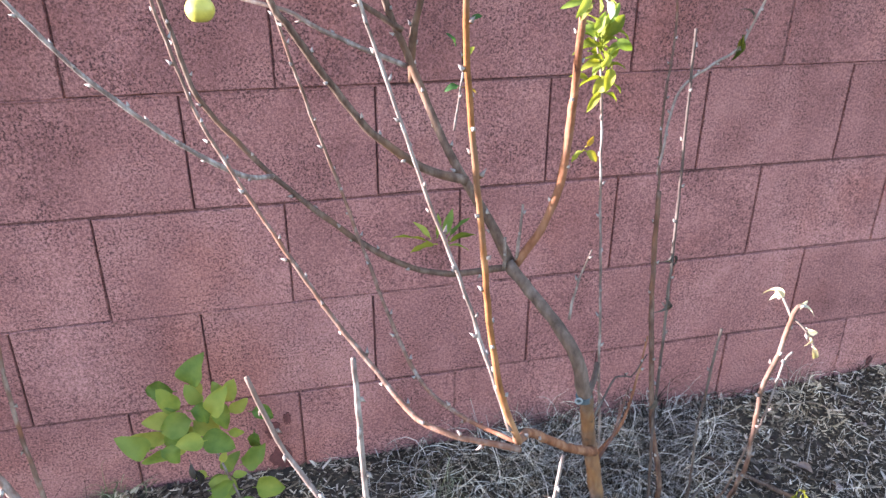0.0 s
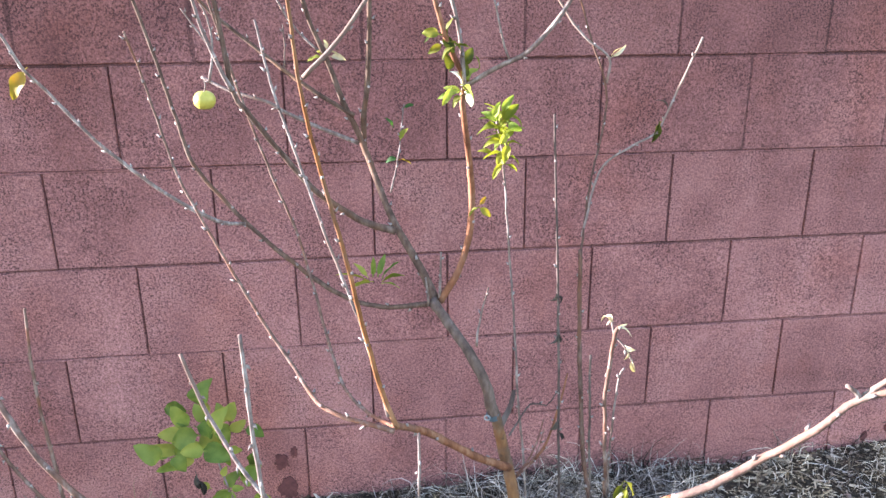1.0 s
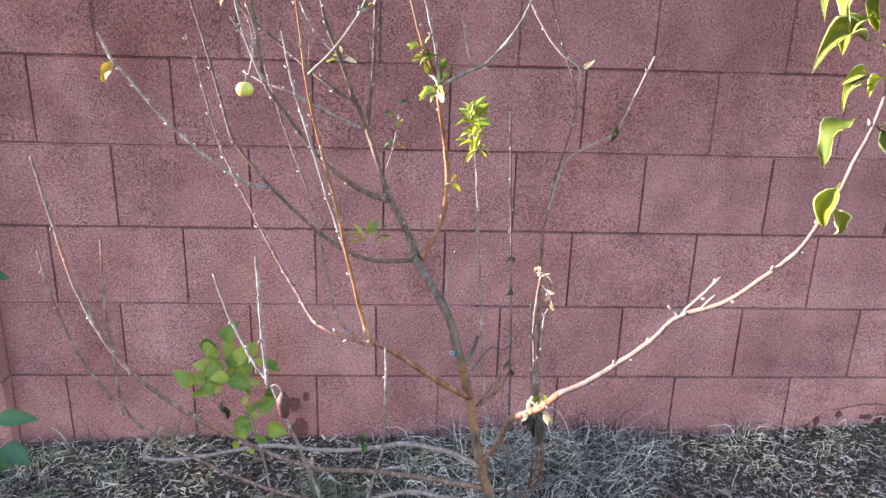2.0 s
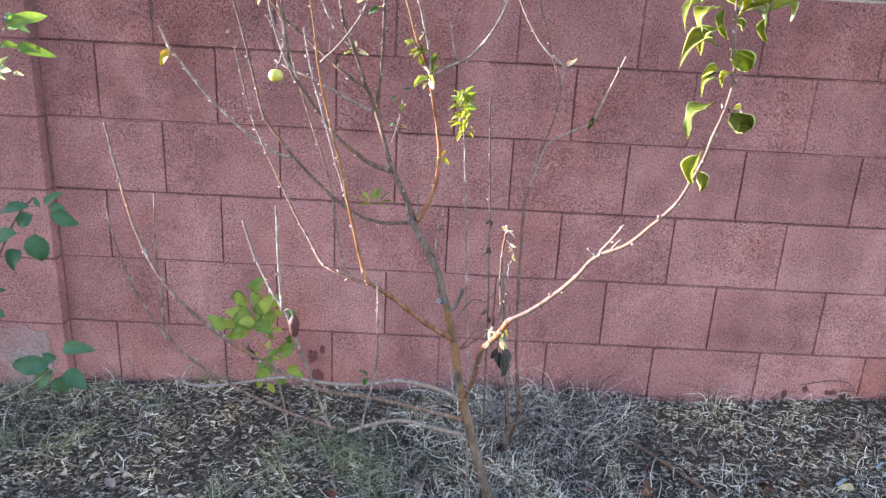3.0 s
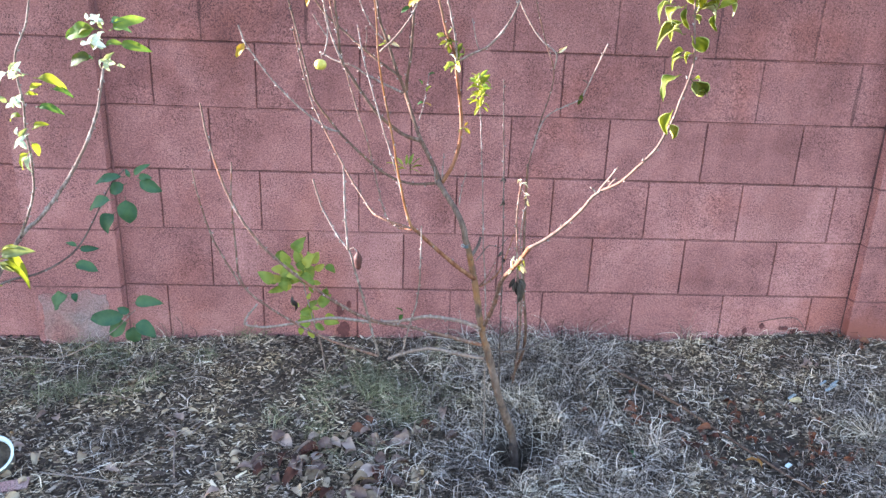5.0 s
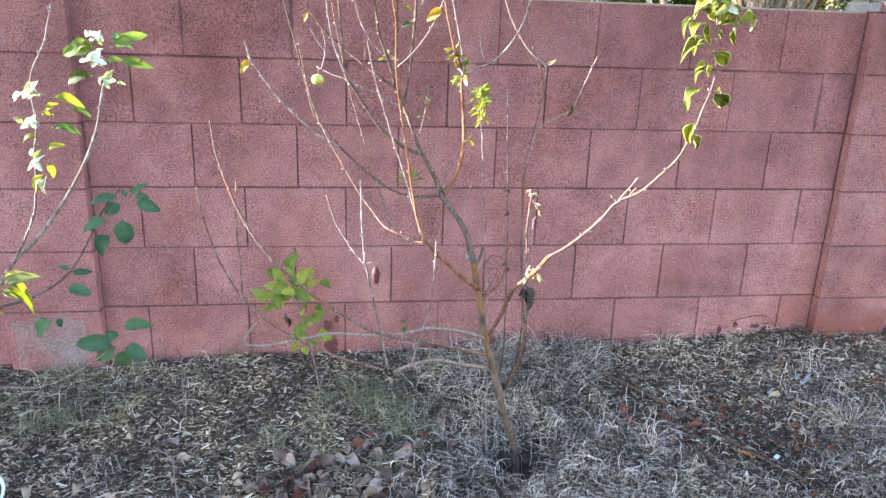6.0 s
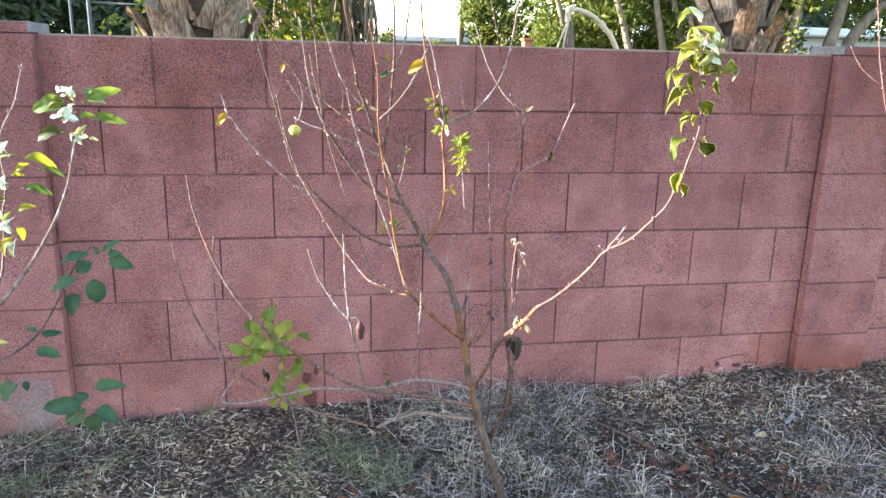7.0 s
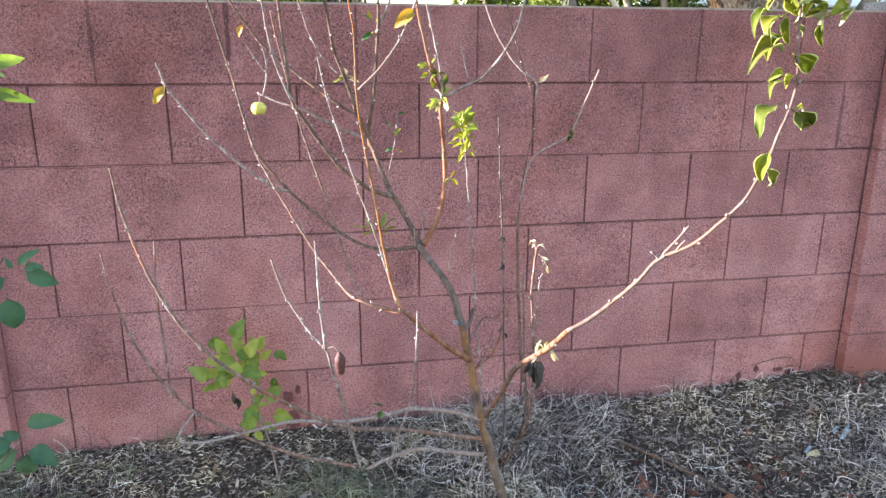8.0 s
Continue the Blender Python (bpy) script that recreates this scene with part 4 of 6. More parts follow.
leaves(sweep, [LEAF_BROAD, LEAF_MID, LEAF_LIT], [((-1.03, -0.66, 0.935), (-1.084, -0.66, 0.951), 0.25), ((-1.029, -0.66, 0.939), (-1.054, -0.66, 0.965), 0.3), ((-1.021, -0.66, 0.939), (-1.022, -0.66, 0.976), 0.3), ((-1.014, -0.66, 0.939), (-0.995, -0.66, 0.979), 0.3), ((-1.007, -0.66, 0.937), (-0.975, -0.66, 0.968), 0.3), ((-1.007, -0.66, 0.931), (-0.967, -0.66, 0.945), 0.3), ((-1.021, -0.66, 0.932), (-1.061, -0.66, 0.925), 0.3), ((-1.007, -0.66, 0.928), (-0.974, -0.66, 0.92), 0.3)], 0.15)
b = limb("twig", leader, [(-0.983, -0.6, 1.076), (-0.971, -0.58, 1.115), (-0.963, -0.57, 1.154), (-0.957, -0.56, 1.198), (-0.953, -0.56, 1.226)], 0.0018, 0.0012, TWIG, 0.02)
leaves(leader, [LEAF, LEAF_YELLOW], [((-0.967, -0.57, 1.132), (-0.99, -0.57, 1.125), 0.5), ((-0.965, -0.57, 1.13), (-0.942, -0.57, 1.121), 0.5), ((-0.963, -0.57, 1.163), (-0.951, -0.57, 1.187), 0.5), ((-0.973, -0.57, 1.187), (-0.987, -0.57, 1.205), 0.4), ((-0.955, -0.57, 1.221), (-0.936, -0.57, 1.227), 0.4)])
leaves(leader, [LEAF_YELLOW, LEAF_CRISP], [((-1.083, -0.55, 1.313), (-1.101, -0.55, 1.32), 0.45), ((-1.081, -0.55, 1.317), (-1.062, -0.55, 1.313), 0.45), ((-1.08, -0.55, 1.31), (-1.051, -0.55, 1.303), 0.45), ((-1.083, -0.55, 1.32), (-1.087, -0.55, 1.338), 0.45), ((-1.092, -0.55, 1.31), (-1.119, -0.55, 1.302), 0.45)])
leaves(upright, [LEAF_YELLOW, LEAF], [((-1.018, -0.605, 1.451), (-1.049, -0.605, 1.47), 0.45), ((-1.014, -0.605, 1.444), (-0.991, -0.605, 1.465), 0.45), ((-1.017, -0.605, 1.424), (-1.049, -0.605, 1.409), 0.45), ((-1.014, -0.605, 1.427), (-1.028, -0.605, 1.417), 0.45), ((-1.021, -0.605, 1.454), (-1.032, -0.605, 1.477), 0.45)])
leaves(bow, [LEAF_YELLOW], [((-0.981, -1.08, 1.462), (-1.024, -1.08, 1.430), 0.44)], 0.4, 0.5, True)
leaves(sweep, [LEAF_YELLOW, LEAF], [((-1.418, -0.57, 1.54), (-1.435, -0.57, 1.502), 0.45), ((-1.414, -0.57, 1.537), (-1.39, -0.57, 1.518), 0.5), ((-1.435, -0.57, 1.575), (-1.464, -0.57, 1.558), 0.4), ((-1.426, -0.57, 1.588), (-1.438, -0.57, 1.556), 0.5), ((-1.422, -0.57, 1.608), (-1.409, -0.57, 1.621), 0.5)])
leaves(slant, [LEAF_YELLOW], [((-1.334, -0.51, 1.444), (-1.354, -0.51, 1.416), 0.5)])
leaves(reach, [LEAF_YELLOW], [((-1.492, -0.76, 1.312), (-1.519, -0.76, 1.264), 0.4)], 0.5, 0.3, True)
leaves(arm_foot, [LEAF_YELLOW, LEAF_OLIVE], [((-0.694, -1.05, 0.767), (-0.679, -1.05, 0.74), 0.4), ((-0.697, -1.05, 0.763), (-0.712, -1.05, 0.741), 0.4), ((-0.691, -1.05, 0.757), (-0.698, -1.05, 0.729), 0.4)])


def apple(parent, at, r):
    """A small round apple with dimples at stalk and eye, and its stalk."""
    bm = bmesh.new()
    bmesh.ops.create_uvsphere(bm, u_segments=20, v_segments=14, radius=r)
    for v in bm.verts:
        d = Vector((v.co.x, v.co.y)).length / r
        v.co.z *= 0.92 - 0.22 * math.exp(-(d / 0.3) ** 2)
        v.co += Vector(at)
    ob = part("fruit", bm, FRUIT, parent, "small ripe yellow apple", smooth=True)
    bm = bmesh.new()
    top = Vector(at) + Vector((0, 0, r * 0.66))
    tube(bm, spline([top, top + Vector((0.004, 0, 0.012)), top + Vector((0.002, 0.002, 0.024))], 0.005), lambda u: 0.0014, 6)
    part("stalk", bm, TWIG, ob)


apple(spur, (-1.312, -0.476, 1.232), 0.0200)
bm = bmesh.new()
bmesh.ops.create_uvsphere(bm, u_segments=14, v_segments=12, radius=0.015)
for v in bm.verts:
    v.co.x, v.co.y, v.co.z = v.co.x * 0.72, v.co.y * 0.72, v.co.z * 1.7
    v.co += 0.0035 * noise.noise_vector(v.co * 120)
    v.co += Vector((-1.145, -1.085, 0.762))
part("fruit", bm, FRUIT_DRY, twin, "shrivelled dark red fruit", smooth=True)
limb("stalk", twin, [(-1.173, -1.07, 0.786), (-1.157, -1.078, 0.797), (-1.147, -1.085, 0.785)], 0.0018, 0.0015, TWIG)

# ---- dry saplings beside it ----
sapling = thing("sapling", "thin dry brown sapling with a forked top", "sapling", (0, 0, 0))

stem = limb("stem", sapling, [(-0.575, -0.3, -0.02), (-0.586, -0.62, 0.307), (-0.605, -0.6, 0.525), (-0.608, -0.55, 0.757), (-0.608, -0.53, 0.93)], 0.0058, 0.0042, SAPLING, 0.06)
thin = limb("branch", sapling, [(-0.608, -0.53, 0.914), (-0.566, -0.44, 1.037), (-0.521, -0.37, 1.149), (-0.508, -0.333, 1.23), (-0.551, -0.33, 1.346), (-0.596, -0.32, 1.502), (-0.639, -0.3, 1.71)], 0.0024, 0.0018, SAPLING, 0.05)
b = limb("twig", thin, [(-0.506, -0.333, 1.234), (-0.504, -0.333, 1.287), (-0.554, -0.33, 1.326), (-0.598, -0.32, 1.381), (-0.644, -0.31, 1.466), (-0.687, -0.3, 1.595)], 0.0028, 0.0018, TWIG_PALE, 0.04)
hook = limb("twig", thin, [(-0.597, -0.5, 0.948), (-0.55, -0.45, 1.069), (-0.484, -0.43, 1.112), (-0.426, -0.42, 1.139), (-0.402, -0.42, 1.185), (-0.35, -0.436, 1.33)], 0.0024, 0.0022, TWIG_PALE, 0.04)
leaves(thin, [LEAF_CRISP], [((-0.5, -0.333, 1.291), (-0.476, -0.333, 1.311), 0.2), ((-0.5, -0.333, 1.287), (-0.463, -0.333, 1.309), 0.2)])
leaves(hook, [LEAF_BLACK, LEAF_OLIVE], [((-0.402, -0.42, 1.191), (-0.426, -0.42, 1.211), 0.3), ((-0.419, -0.42, 1.163), (-0.427, -0.42, 1.118), 0.35), ((-0.417, -0.42, 1.163), (-0.421, -0.42, 1.126), 0.3)], 0.4, 0.6)
shoot = thing("dead_sapling", "thin dark dry stem with withered leaves", "sapling", (0, 0, 0), "thin saplings by the apple tree")
slip = limb("stem", shoot, [(-0.63, -0.35, -0.02), (-0.693, -0.74, 0.351), (-0.705, -0.76, 0.669), (-0.719, -0.77, 0.933), (-0.739, -0.78, 1.231)], 0.0032, 0.0018, DRY_STEM, 0.045)
leaves(slip, [LEAF_BLACK], [((-0.72, -0.77, 0.937), (-0.73, -0.77, 0.919), 0.4), ((-0.719, -0.77, 0.933), (-0.712, -0.77, 0.915), 0.4), ((-0.717, -0.77, 0.869), (-0.725, -0.77, 0.838), 0.35), ((-0.719, -0.77, 0.864), (-0.709, -0.77, 0.842), 0.35), ((-0.71, -0.77, 0.696), (-0.721, -0.77, 0.673), 0.4), ((-0.707, -0.77, 0.673), (-0.699, -0.77, 0.653), 0.4)], 0.5, 0.8)
shoot = thing("sapling", "thin bare shoot with fresh green leaves at its tip", "sapling", (0, 0, 0), "thin saplings by the apple tree")
slip = limb("stem", shoot, [(-0.718, -0.68, -0.08), (-0.743, -0.68, 0.481), (-0.76, -0.68, 0.673), (-0.771, -0.67, 0.854), (-0.781, -0.662, 0.987), (-0.792, -0.66, 1.129), (-0.803, -0.65, 1.208)], 0.0029, 0.0017, TWIG, 0.045)
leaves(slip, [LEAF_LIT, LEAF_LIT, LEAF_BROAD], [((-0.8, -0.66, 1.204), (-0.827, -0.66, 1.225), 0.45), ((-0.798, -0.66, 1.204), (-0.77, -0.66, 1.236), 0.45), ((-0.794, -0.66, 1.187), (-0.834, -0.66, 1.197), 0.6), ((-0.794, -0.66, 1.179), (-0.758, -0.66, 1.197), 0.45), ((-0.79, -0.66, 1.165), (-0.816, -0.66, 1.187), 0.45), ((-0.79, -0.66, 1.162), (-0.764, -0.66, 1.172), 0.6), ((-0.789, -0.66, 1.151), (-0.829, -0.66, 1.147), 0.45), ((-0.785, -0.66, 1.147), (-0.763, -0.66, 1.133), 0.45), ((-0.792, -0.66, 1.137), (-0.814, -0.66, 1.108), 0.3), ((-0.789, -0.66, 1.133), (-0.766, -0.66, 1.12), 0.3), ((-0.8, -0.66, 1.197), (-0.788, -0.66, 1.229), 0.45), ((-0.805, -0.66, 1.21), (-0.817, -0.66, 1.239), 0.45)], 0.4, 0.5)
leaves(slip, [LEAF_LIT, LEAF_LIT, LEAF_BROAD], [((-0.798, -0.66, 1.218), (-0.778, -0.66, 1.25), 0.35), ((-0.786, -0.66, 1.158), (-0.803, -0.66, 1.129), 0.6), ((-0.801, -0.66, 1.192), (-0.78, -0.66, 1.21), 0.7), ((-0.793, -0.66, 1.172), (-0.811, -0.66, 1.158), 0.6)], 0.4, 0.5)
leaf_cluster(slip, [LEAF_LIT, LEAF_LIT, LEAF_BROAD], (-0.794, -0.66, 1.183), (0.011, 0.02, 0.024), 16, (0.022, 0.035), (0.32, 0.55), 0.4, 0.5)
shoot = thing("dead_sapling", "short dry stem with a pale tip", "sapling", (0, 0, 0), "thin saplings by the apple tree")
slip = limb("stem", shoot, [(-0.57, -0.32, -0.02), (-0.638, -0.75, 0.404), (-0.669, -0.82, 0.689), (-0.687, -0.856, 0.861)], 0.0032, 0.0018, DRY_STEM, 0.045)
shoot = thing("dead_sapling", "knobbly bleached dead stem with curled papery leaves at its top", "sapling", (0, 0, 0), "thin saplings by the apple tree")
crisp = limb("stem", shoot, [(-0.570, -0.33, -0.02), (-0.628, -0.74, 0.38), (-0.660, -0.885, 0.58), (-0.685, -0.948, 0.707), (-0.697, -0.961, 0.831), (-0.701, -0.979, 0.902), (-0.697, -0.982, 0.957), (-0.690, -0.984, 0.966)], 0.0042, 0.0027, TWIG_ROSE, 0.022, wobble=0.002)
b = limb("branch", shoot, [(-0.628, -0.74, 0.38), (-0.651, -0.87, 0.58), (-0.674, -0.93, 0.72), (-0.683, -0.955, 0.785), (-0.684, -0.966, 0.833), (-0.681, -0.968, 0.880), (-0.676, -0.972, 0.897)], 0.0022, 0.0014, TWIG, 0.025, wobble=0.002)
limb("twig", crisp, [(-0.697, -0.982, 0.950), (-0.689, -0.990, 0.943), (-0.682, -0.998, 0.932), (-0.675, -1.004, 0.912)], 0.0016, 0.0009, TWIG, 0.012)
limb("twig", crisp, [(-0.697, -0.980, 0.950), (-0.694, -0.960, 0.962), (-0.692, -0.938, 0.962)], 0.0020, 0.0010, TWIG, 0.014)
leaves(crisp, [LEAF_CRISP], [((-0.694, -0.965, 0.960), (-0.698, -0.935, 0.968), 0.28), ((-0.693, -0.955, 0.963), (-0.690, -0.938, 0.952), 0.35), ((-0.697, -0.982, 0.960), (-0.684, -0.985, 0.972), 0.30), ((-0.695, -0.984, 0.962), (-0.678, -0.992, 0.964), 0.24), ((-0.686, -0.993, 0.942), (-0.674, -1.000, 0.936), 0.5), ((-0.683, -0.997, 0.935), (-0.687, -1.004, 0.925), 0.4), ((-0.679, -1.001, 0.925), (-0.673, -1.006, 0.905), 0.35)], 0.7, 0.9)
leaves(crisp, [LEAF_BLACK], [((-0.690, -0.955, 0.676), (-0.708, -0.955, 0.640), 0.34), ((-0.680, -0.955, 0.674), (-0.663, -0.955, 0.588), 0.26), ((-0.686, -0.955, 0.672), (-0.680, -0.955, 0.606), 0.24), ((-0.683, -0.955, 0.675), (-0.654, -0.955, 0.640), 0.36), ((-0.691, -0.955, 0.670), (-0.694, -0.955, 0.628), 0.3), ((-0.676, -0.955, 0.668), (-0.667, -0.955, 0.612), 0.22)], 0.25, 0.8, True)

# ---- second young tree, its stem past the corner of the bed ----
second = thing("apple_tree", "slender young apple tree with fresh green leaves", "tree", (0, 0, 0))

fresh = limb("branch", second, [(-1.885, -0.8, 1.233), (-1.925, -0.8, 1.083), (-2.007, -0.8, 0.928), (-2.11, -0.81, 0.79), (-2.178, -0.83, 0.718), (-2.307, -0.85, 0.499), (-2.41, -0.87, 0.23), (-2.47, -0.88, -0.08)], 0.0032, 0.0101, TWIG, 0.024)
tall = limb("branch", second, [(-2.169, -0.84, 0.725), (-2.057, -0.95, 0.885), (-1.995, -1.05, 1.005), (-1.959, -1.13, 1.094), (-1.918, -1.2, 1.174), (-1.904, -1.24, 1.275), (-1.857, -1.26, 1.361), (-1.828, -1.28, 1.435)], 0.0041, 0.0018, TWIG, 0.024)
shady = limb("branch", second, [(-2.414, -0.78, 0.427), (-2.312, -0.74, 0.532), (-2.176, -0.71, 0.574), (-2.065, -0.69, 0.659), (-1.957, -0.68, 0.849), (-1.906, -0.68, 0.906)], 0.0045, 0.0022, DRY_STEM, 0.06)
low = limb("branch", second, [(-2.591, -0.6, 0.144), (-2.442, -0.5, 0.155), (-2.303, -0.45, 0.13), (-2.123, -0.45, 0.222), (-2.007, -0.45, 0.329)], 0.0041, 0.0018, TWIG, 0.06)
leaves(fresh, [LEAF_OLIVE, LEAF, LEAF_DARK, LEAF_MID], [((-1.860, -0.80, 1.331), (-1.762, -0.80, 1.367), 0.36), ((-1.850, -0.80, 1.342), (-1.798, -0.80, 1.333), 0.36), ((-1.841, -0.80, 1.296), (-1.753, -0.80, 1.288), 0.32), ((-1.890, -0.80, 1.334), (-1.989, -0.80, 1.308), 0.50), ((-1.899, -0.80, 1.337), (-1.962, -0.80, 1.321), 0.40), ((-1.908, -0.80, 1.260), (-1.987, -0.80, 1.232), 0.50), ((-1.925, -0.80, 1.262), (-1.913, -0.80, 1.252), 0.50), ((-1.857, -0.80, 1.352), (-1.816, -0.80, 1.365), 0.50), ((-1.878, -0.80, 1.288), (-1.827, -0.80, 1.302), 0.40)], 0.45, 0.4, True)
leaves(fresh, [WOOL], [((-1.879, -0.80, 1.352), (-1.920, -0.80, 1.363), 0.60), ((-1.887, -0.80, 1.364), (-1.876, -0.80, 1.346), 0.60), ((-1.878, -0.80, 1.288), (-1.934, -0.80, 1.299), 0.50), ((-1.880, -0.80, 1.305), (-1.926, -0.80, 1.313), 0.40), ((-1.886, -0.80, 1.296), (-1.914, -0.80, 1.278), 0.40), ((-1.889, -0.80, 1.248), (-1.855, -0.80, 1.236), 0.60), ((-1.878, -0.80, 1.248), (-1.872, -0.80, 1.218), 0.60), ((-1.883, -0.80, 1.253), (-1.902, -0.80, 1.230), 0.40)], 0.5, 0.5)
leaves(tall, [LEAF_LIT, LEAF_OLIVE, LEAF], [((-1.873, -1.23, 1.240), (-1.798, -1.23, 1.223), 0.38), ((-1.838, -1.23, 1.216), (-1.789, -1.23, 1.204), 0.34), ((-1.875, -1.23, 1.174), (-1.816, -1.23, 1.165), 0.34), ((-1.892, -1.23, 1.121), (-1.855, -1.23, 1.138), 0.50), ((-1.897, -1.23, 1.091), (-1.879, -1.23, 1.061), 0.50), ((-1.904, -1.23, 1.069), (-1.937, -1.23, 1.026), 0.38), ((-1.887, -1.23, 1.210), (-1.858, -1.23, 1.225), 0.50), ((-1.896, -1.23, 1.202), (-1.871, -1.23, 1.203), 0.40), ((-1.908, -1.23, 1.151), (-1.945, -1.23, 1.144), 0.50)], 0.45, 0.4, True)
leaves(tall, [WOOL], [((-1.891, -1.24, 1.250), (-1.922, -1.24, 1.258), 0.50), ((-1.889, -1.24, 1.243), (-1.914, -1.24, 1.238), 0.50), ((-1.897, -1.24, 1.185), (-1.933, -1.24, 1.188), 0.45), ((-1.895, -1.24, 1.112), (-1.940, -1.24, 1.077), 0.20), ((-1.897, -1.24, 1.064), (-1.911, -1.24, 1.019), 0.35), ((-1.893, -1.24, 1.239), (-1.877, -1.24, 1.250), 0.50)], 0.5, 0.5)
leaf_cluster(fresh, [WOOL, WOOL, LEAF_DOWN], (-1.889, -0.80, 1.359), (0.008, 0.01, 0.006), 6, (0.018, 0.032), (0.4, 0.6), 0.4, 0.5, True)
leaf_cluster(fresh, [WOOL, WOOL, LEAF_DOWN], (-1.905, -0.80, 1.300), (0.008, 0.01, 0.006), 8, (0.018, 0.032), (0.4, 0.6), 0.4, 0.5, True)
leaf_cluster(fresh, [WOOL, WOOL, LEAF_DOWN], (-1.878, -0.80, 1.240), (0.008, 0.01, 0.006), 5, (0.018, 0.032), (0.4, 0.6), 0.4, 0.5, True)
leaf_cluster(tall, [WOOL, WOOL, LEAF_DOWN], (-1.907, -1.24, 1.247), (0.008, 0.01, 0.006), 6, (0.018, 0.032), (0.4, 0.6), 0.4, 0.5, True)
leaf_cluster(tall, [WOOL, WOOL, LEAF_DOWN], (-1.919, -1.24, 1.187), (0.008, 0.01, 0.006), 5, (0.018, 0.032), (0.4, 0.6), 0.4, 0.5, True)
leaf_cluster(tall, [WOOL, WOOL, LEAF_DOWN], (-1.913, -1.24, 1.101), (0.008, 0.01, 0.006), 3, (0.018, 0.032), (0.4, 0.6), 0.4, 0.5, True)
tip = limb("branch", second, [(-2.457, -0.87, 0.418), (-2.319, -0.95, 0.559), (-2.181, -1.05, 0.689), (-2.109, -1.1, 0.749), (-2.087, -1.1, 0.773)], 0.0038, 0.0018, TWIG, 0.03)
leaves(tip, [LEAF_LIT, LEAF_LIT, LEAF_DOWN], [((-2.094, -1.1, 0.761), (-2.003, -1.1, 0.776), 0.375), ((-2.098, -1.1, 0.752), (-2.016, -1.1, 0.73), 0.438), ((-2.108, -1.1, 0.74), (-2.014, -1.1, 0.696), 0.375), ((-2.106, -1.1, 0.731), (-2.144, -1.1, 0.653), 0.5), ((-2.116, -1.1, 0.737), (-2.112, -1.1, 0.665), 0.5), ((-2.107, -1.1, 0.761), (-2.136, -1.1, 0.789), 0.5), ((-2.087, -1.1, 0.77), (-2.036, -1.1, 0.788), 0.375), ((-2.093, -1.1, 0.746), (-2.059, -1.1, 0.715), 0.375)], 0.5, 0.4)
leaves(tip, [WOOL], [((-2.103, -1.1, 0.773), (-2.122, -1.1, 0.792), 0.26), ((-2.098, -1.1, 0.752), (-2.122, -1.1, 0.737), 0.26), ((-2.092, -1.1, 0.734), (-2.072, -1.1, 0.718), 0.195)], 0.6, 0.7)
leaves(shady, [LEAF_DARK], [((-1.907, -0.69, 0.822), (-1.907, -0.69, 0.728), 0.6375), ((-1.942, -0.69, 0.771), (-1.997, -0.69, 0.699), 0.595), ((-1.944, -0.69, 0.812), (-2.03, -0.69, 0.781), 0.51), ((-1.866, -0.69, 0.876), (-1.789, -0.69, 0.846), 0.51), ((-1.899, -0.69, 0.864), (-1.958, -0.69, 0.832), 0.595), ((-1.9, -0.69, 0.886), (-2.002, -0.69, 0.873), 0.2975), ((-1.885, -0.69, 0.882), (-1.898, -0.69, 0.911), 0.425), ((-1.876, -0.69, 0.887), (-1.831, -0.69, 0.934), 0.34), ((-1.865, -0.69, 0.883), (-1.819, -0.69, 0.89), 0.51), ((-2.076, -0.69, 0.646), (-2.01, -0.69, 0.642), 0.34), ((-2.096, -0.69, 0.595), (-2.02, -0.69, 0.568), 0.51), ((-2.073, -0.69, 0.65), (-2.107, -0.69, 0.669), 0.425)], 0.35, 0.35, True)
leaves(low, [LEAF_DARK], [((-2.018, -0.45, 0.356), (-1.91, -0.45, 0.37), 0.425), ((-2.022, -0.45, 0.318), (-2.074, -0.45, 0.337), 0.595), ((-2.035, -0.45, 0.307), (-2.182, -0.45, 0.272), 0.425), ((-2.031, -0.45, 0.286), (-2.116, -0.45, 0.217), 0.595), ((-2.022, -0.45, 0.276), (-1.933, -0.45, 0.237), 0.595), ((-2.019, -0.45, 0.272), (-2.031, -0.45, 0.189), 0.68), ((-2.24, -0.45, 0.391), (-2.307, -0.45, 0.325), 0.765), ((-2.231, -0.45, 0.392), (-2.21, -0.45, 0.361), 0.68)], 0.35, 0.35, True)

# ---- leafy seedling against the wall ----
seedling = thing("seedling", "broad-leaved light green seedling against the wall", "plant", (-1.35, -0.3, 0))
seedling.location = (0, 0, 0)

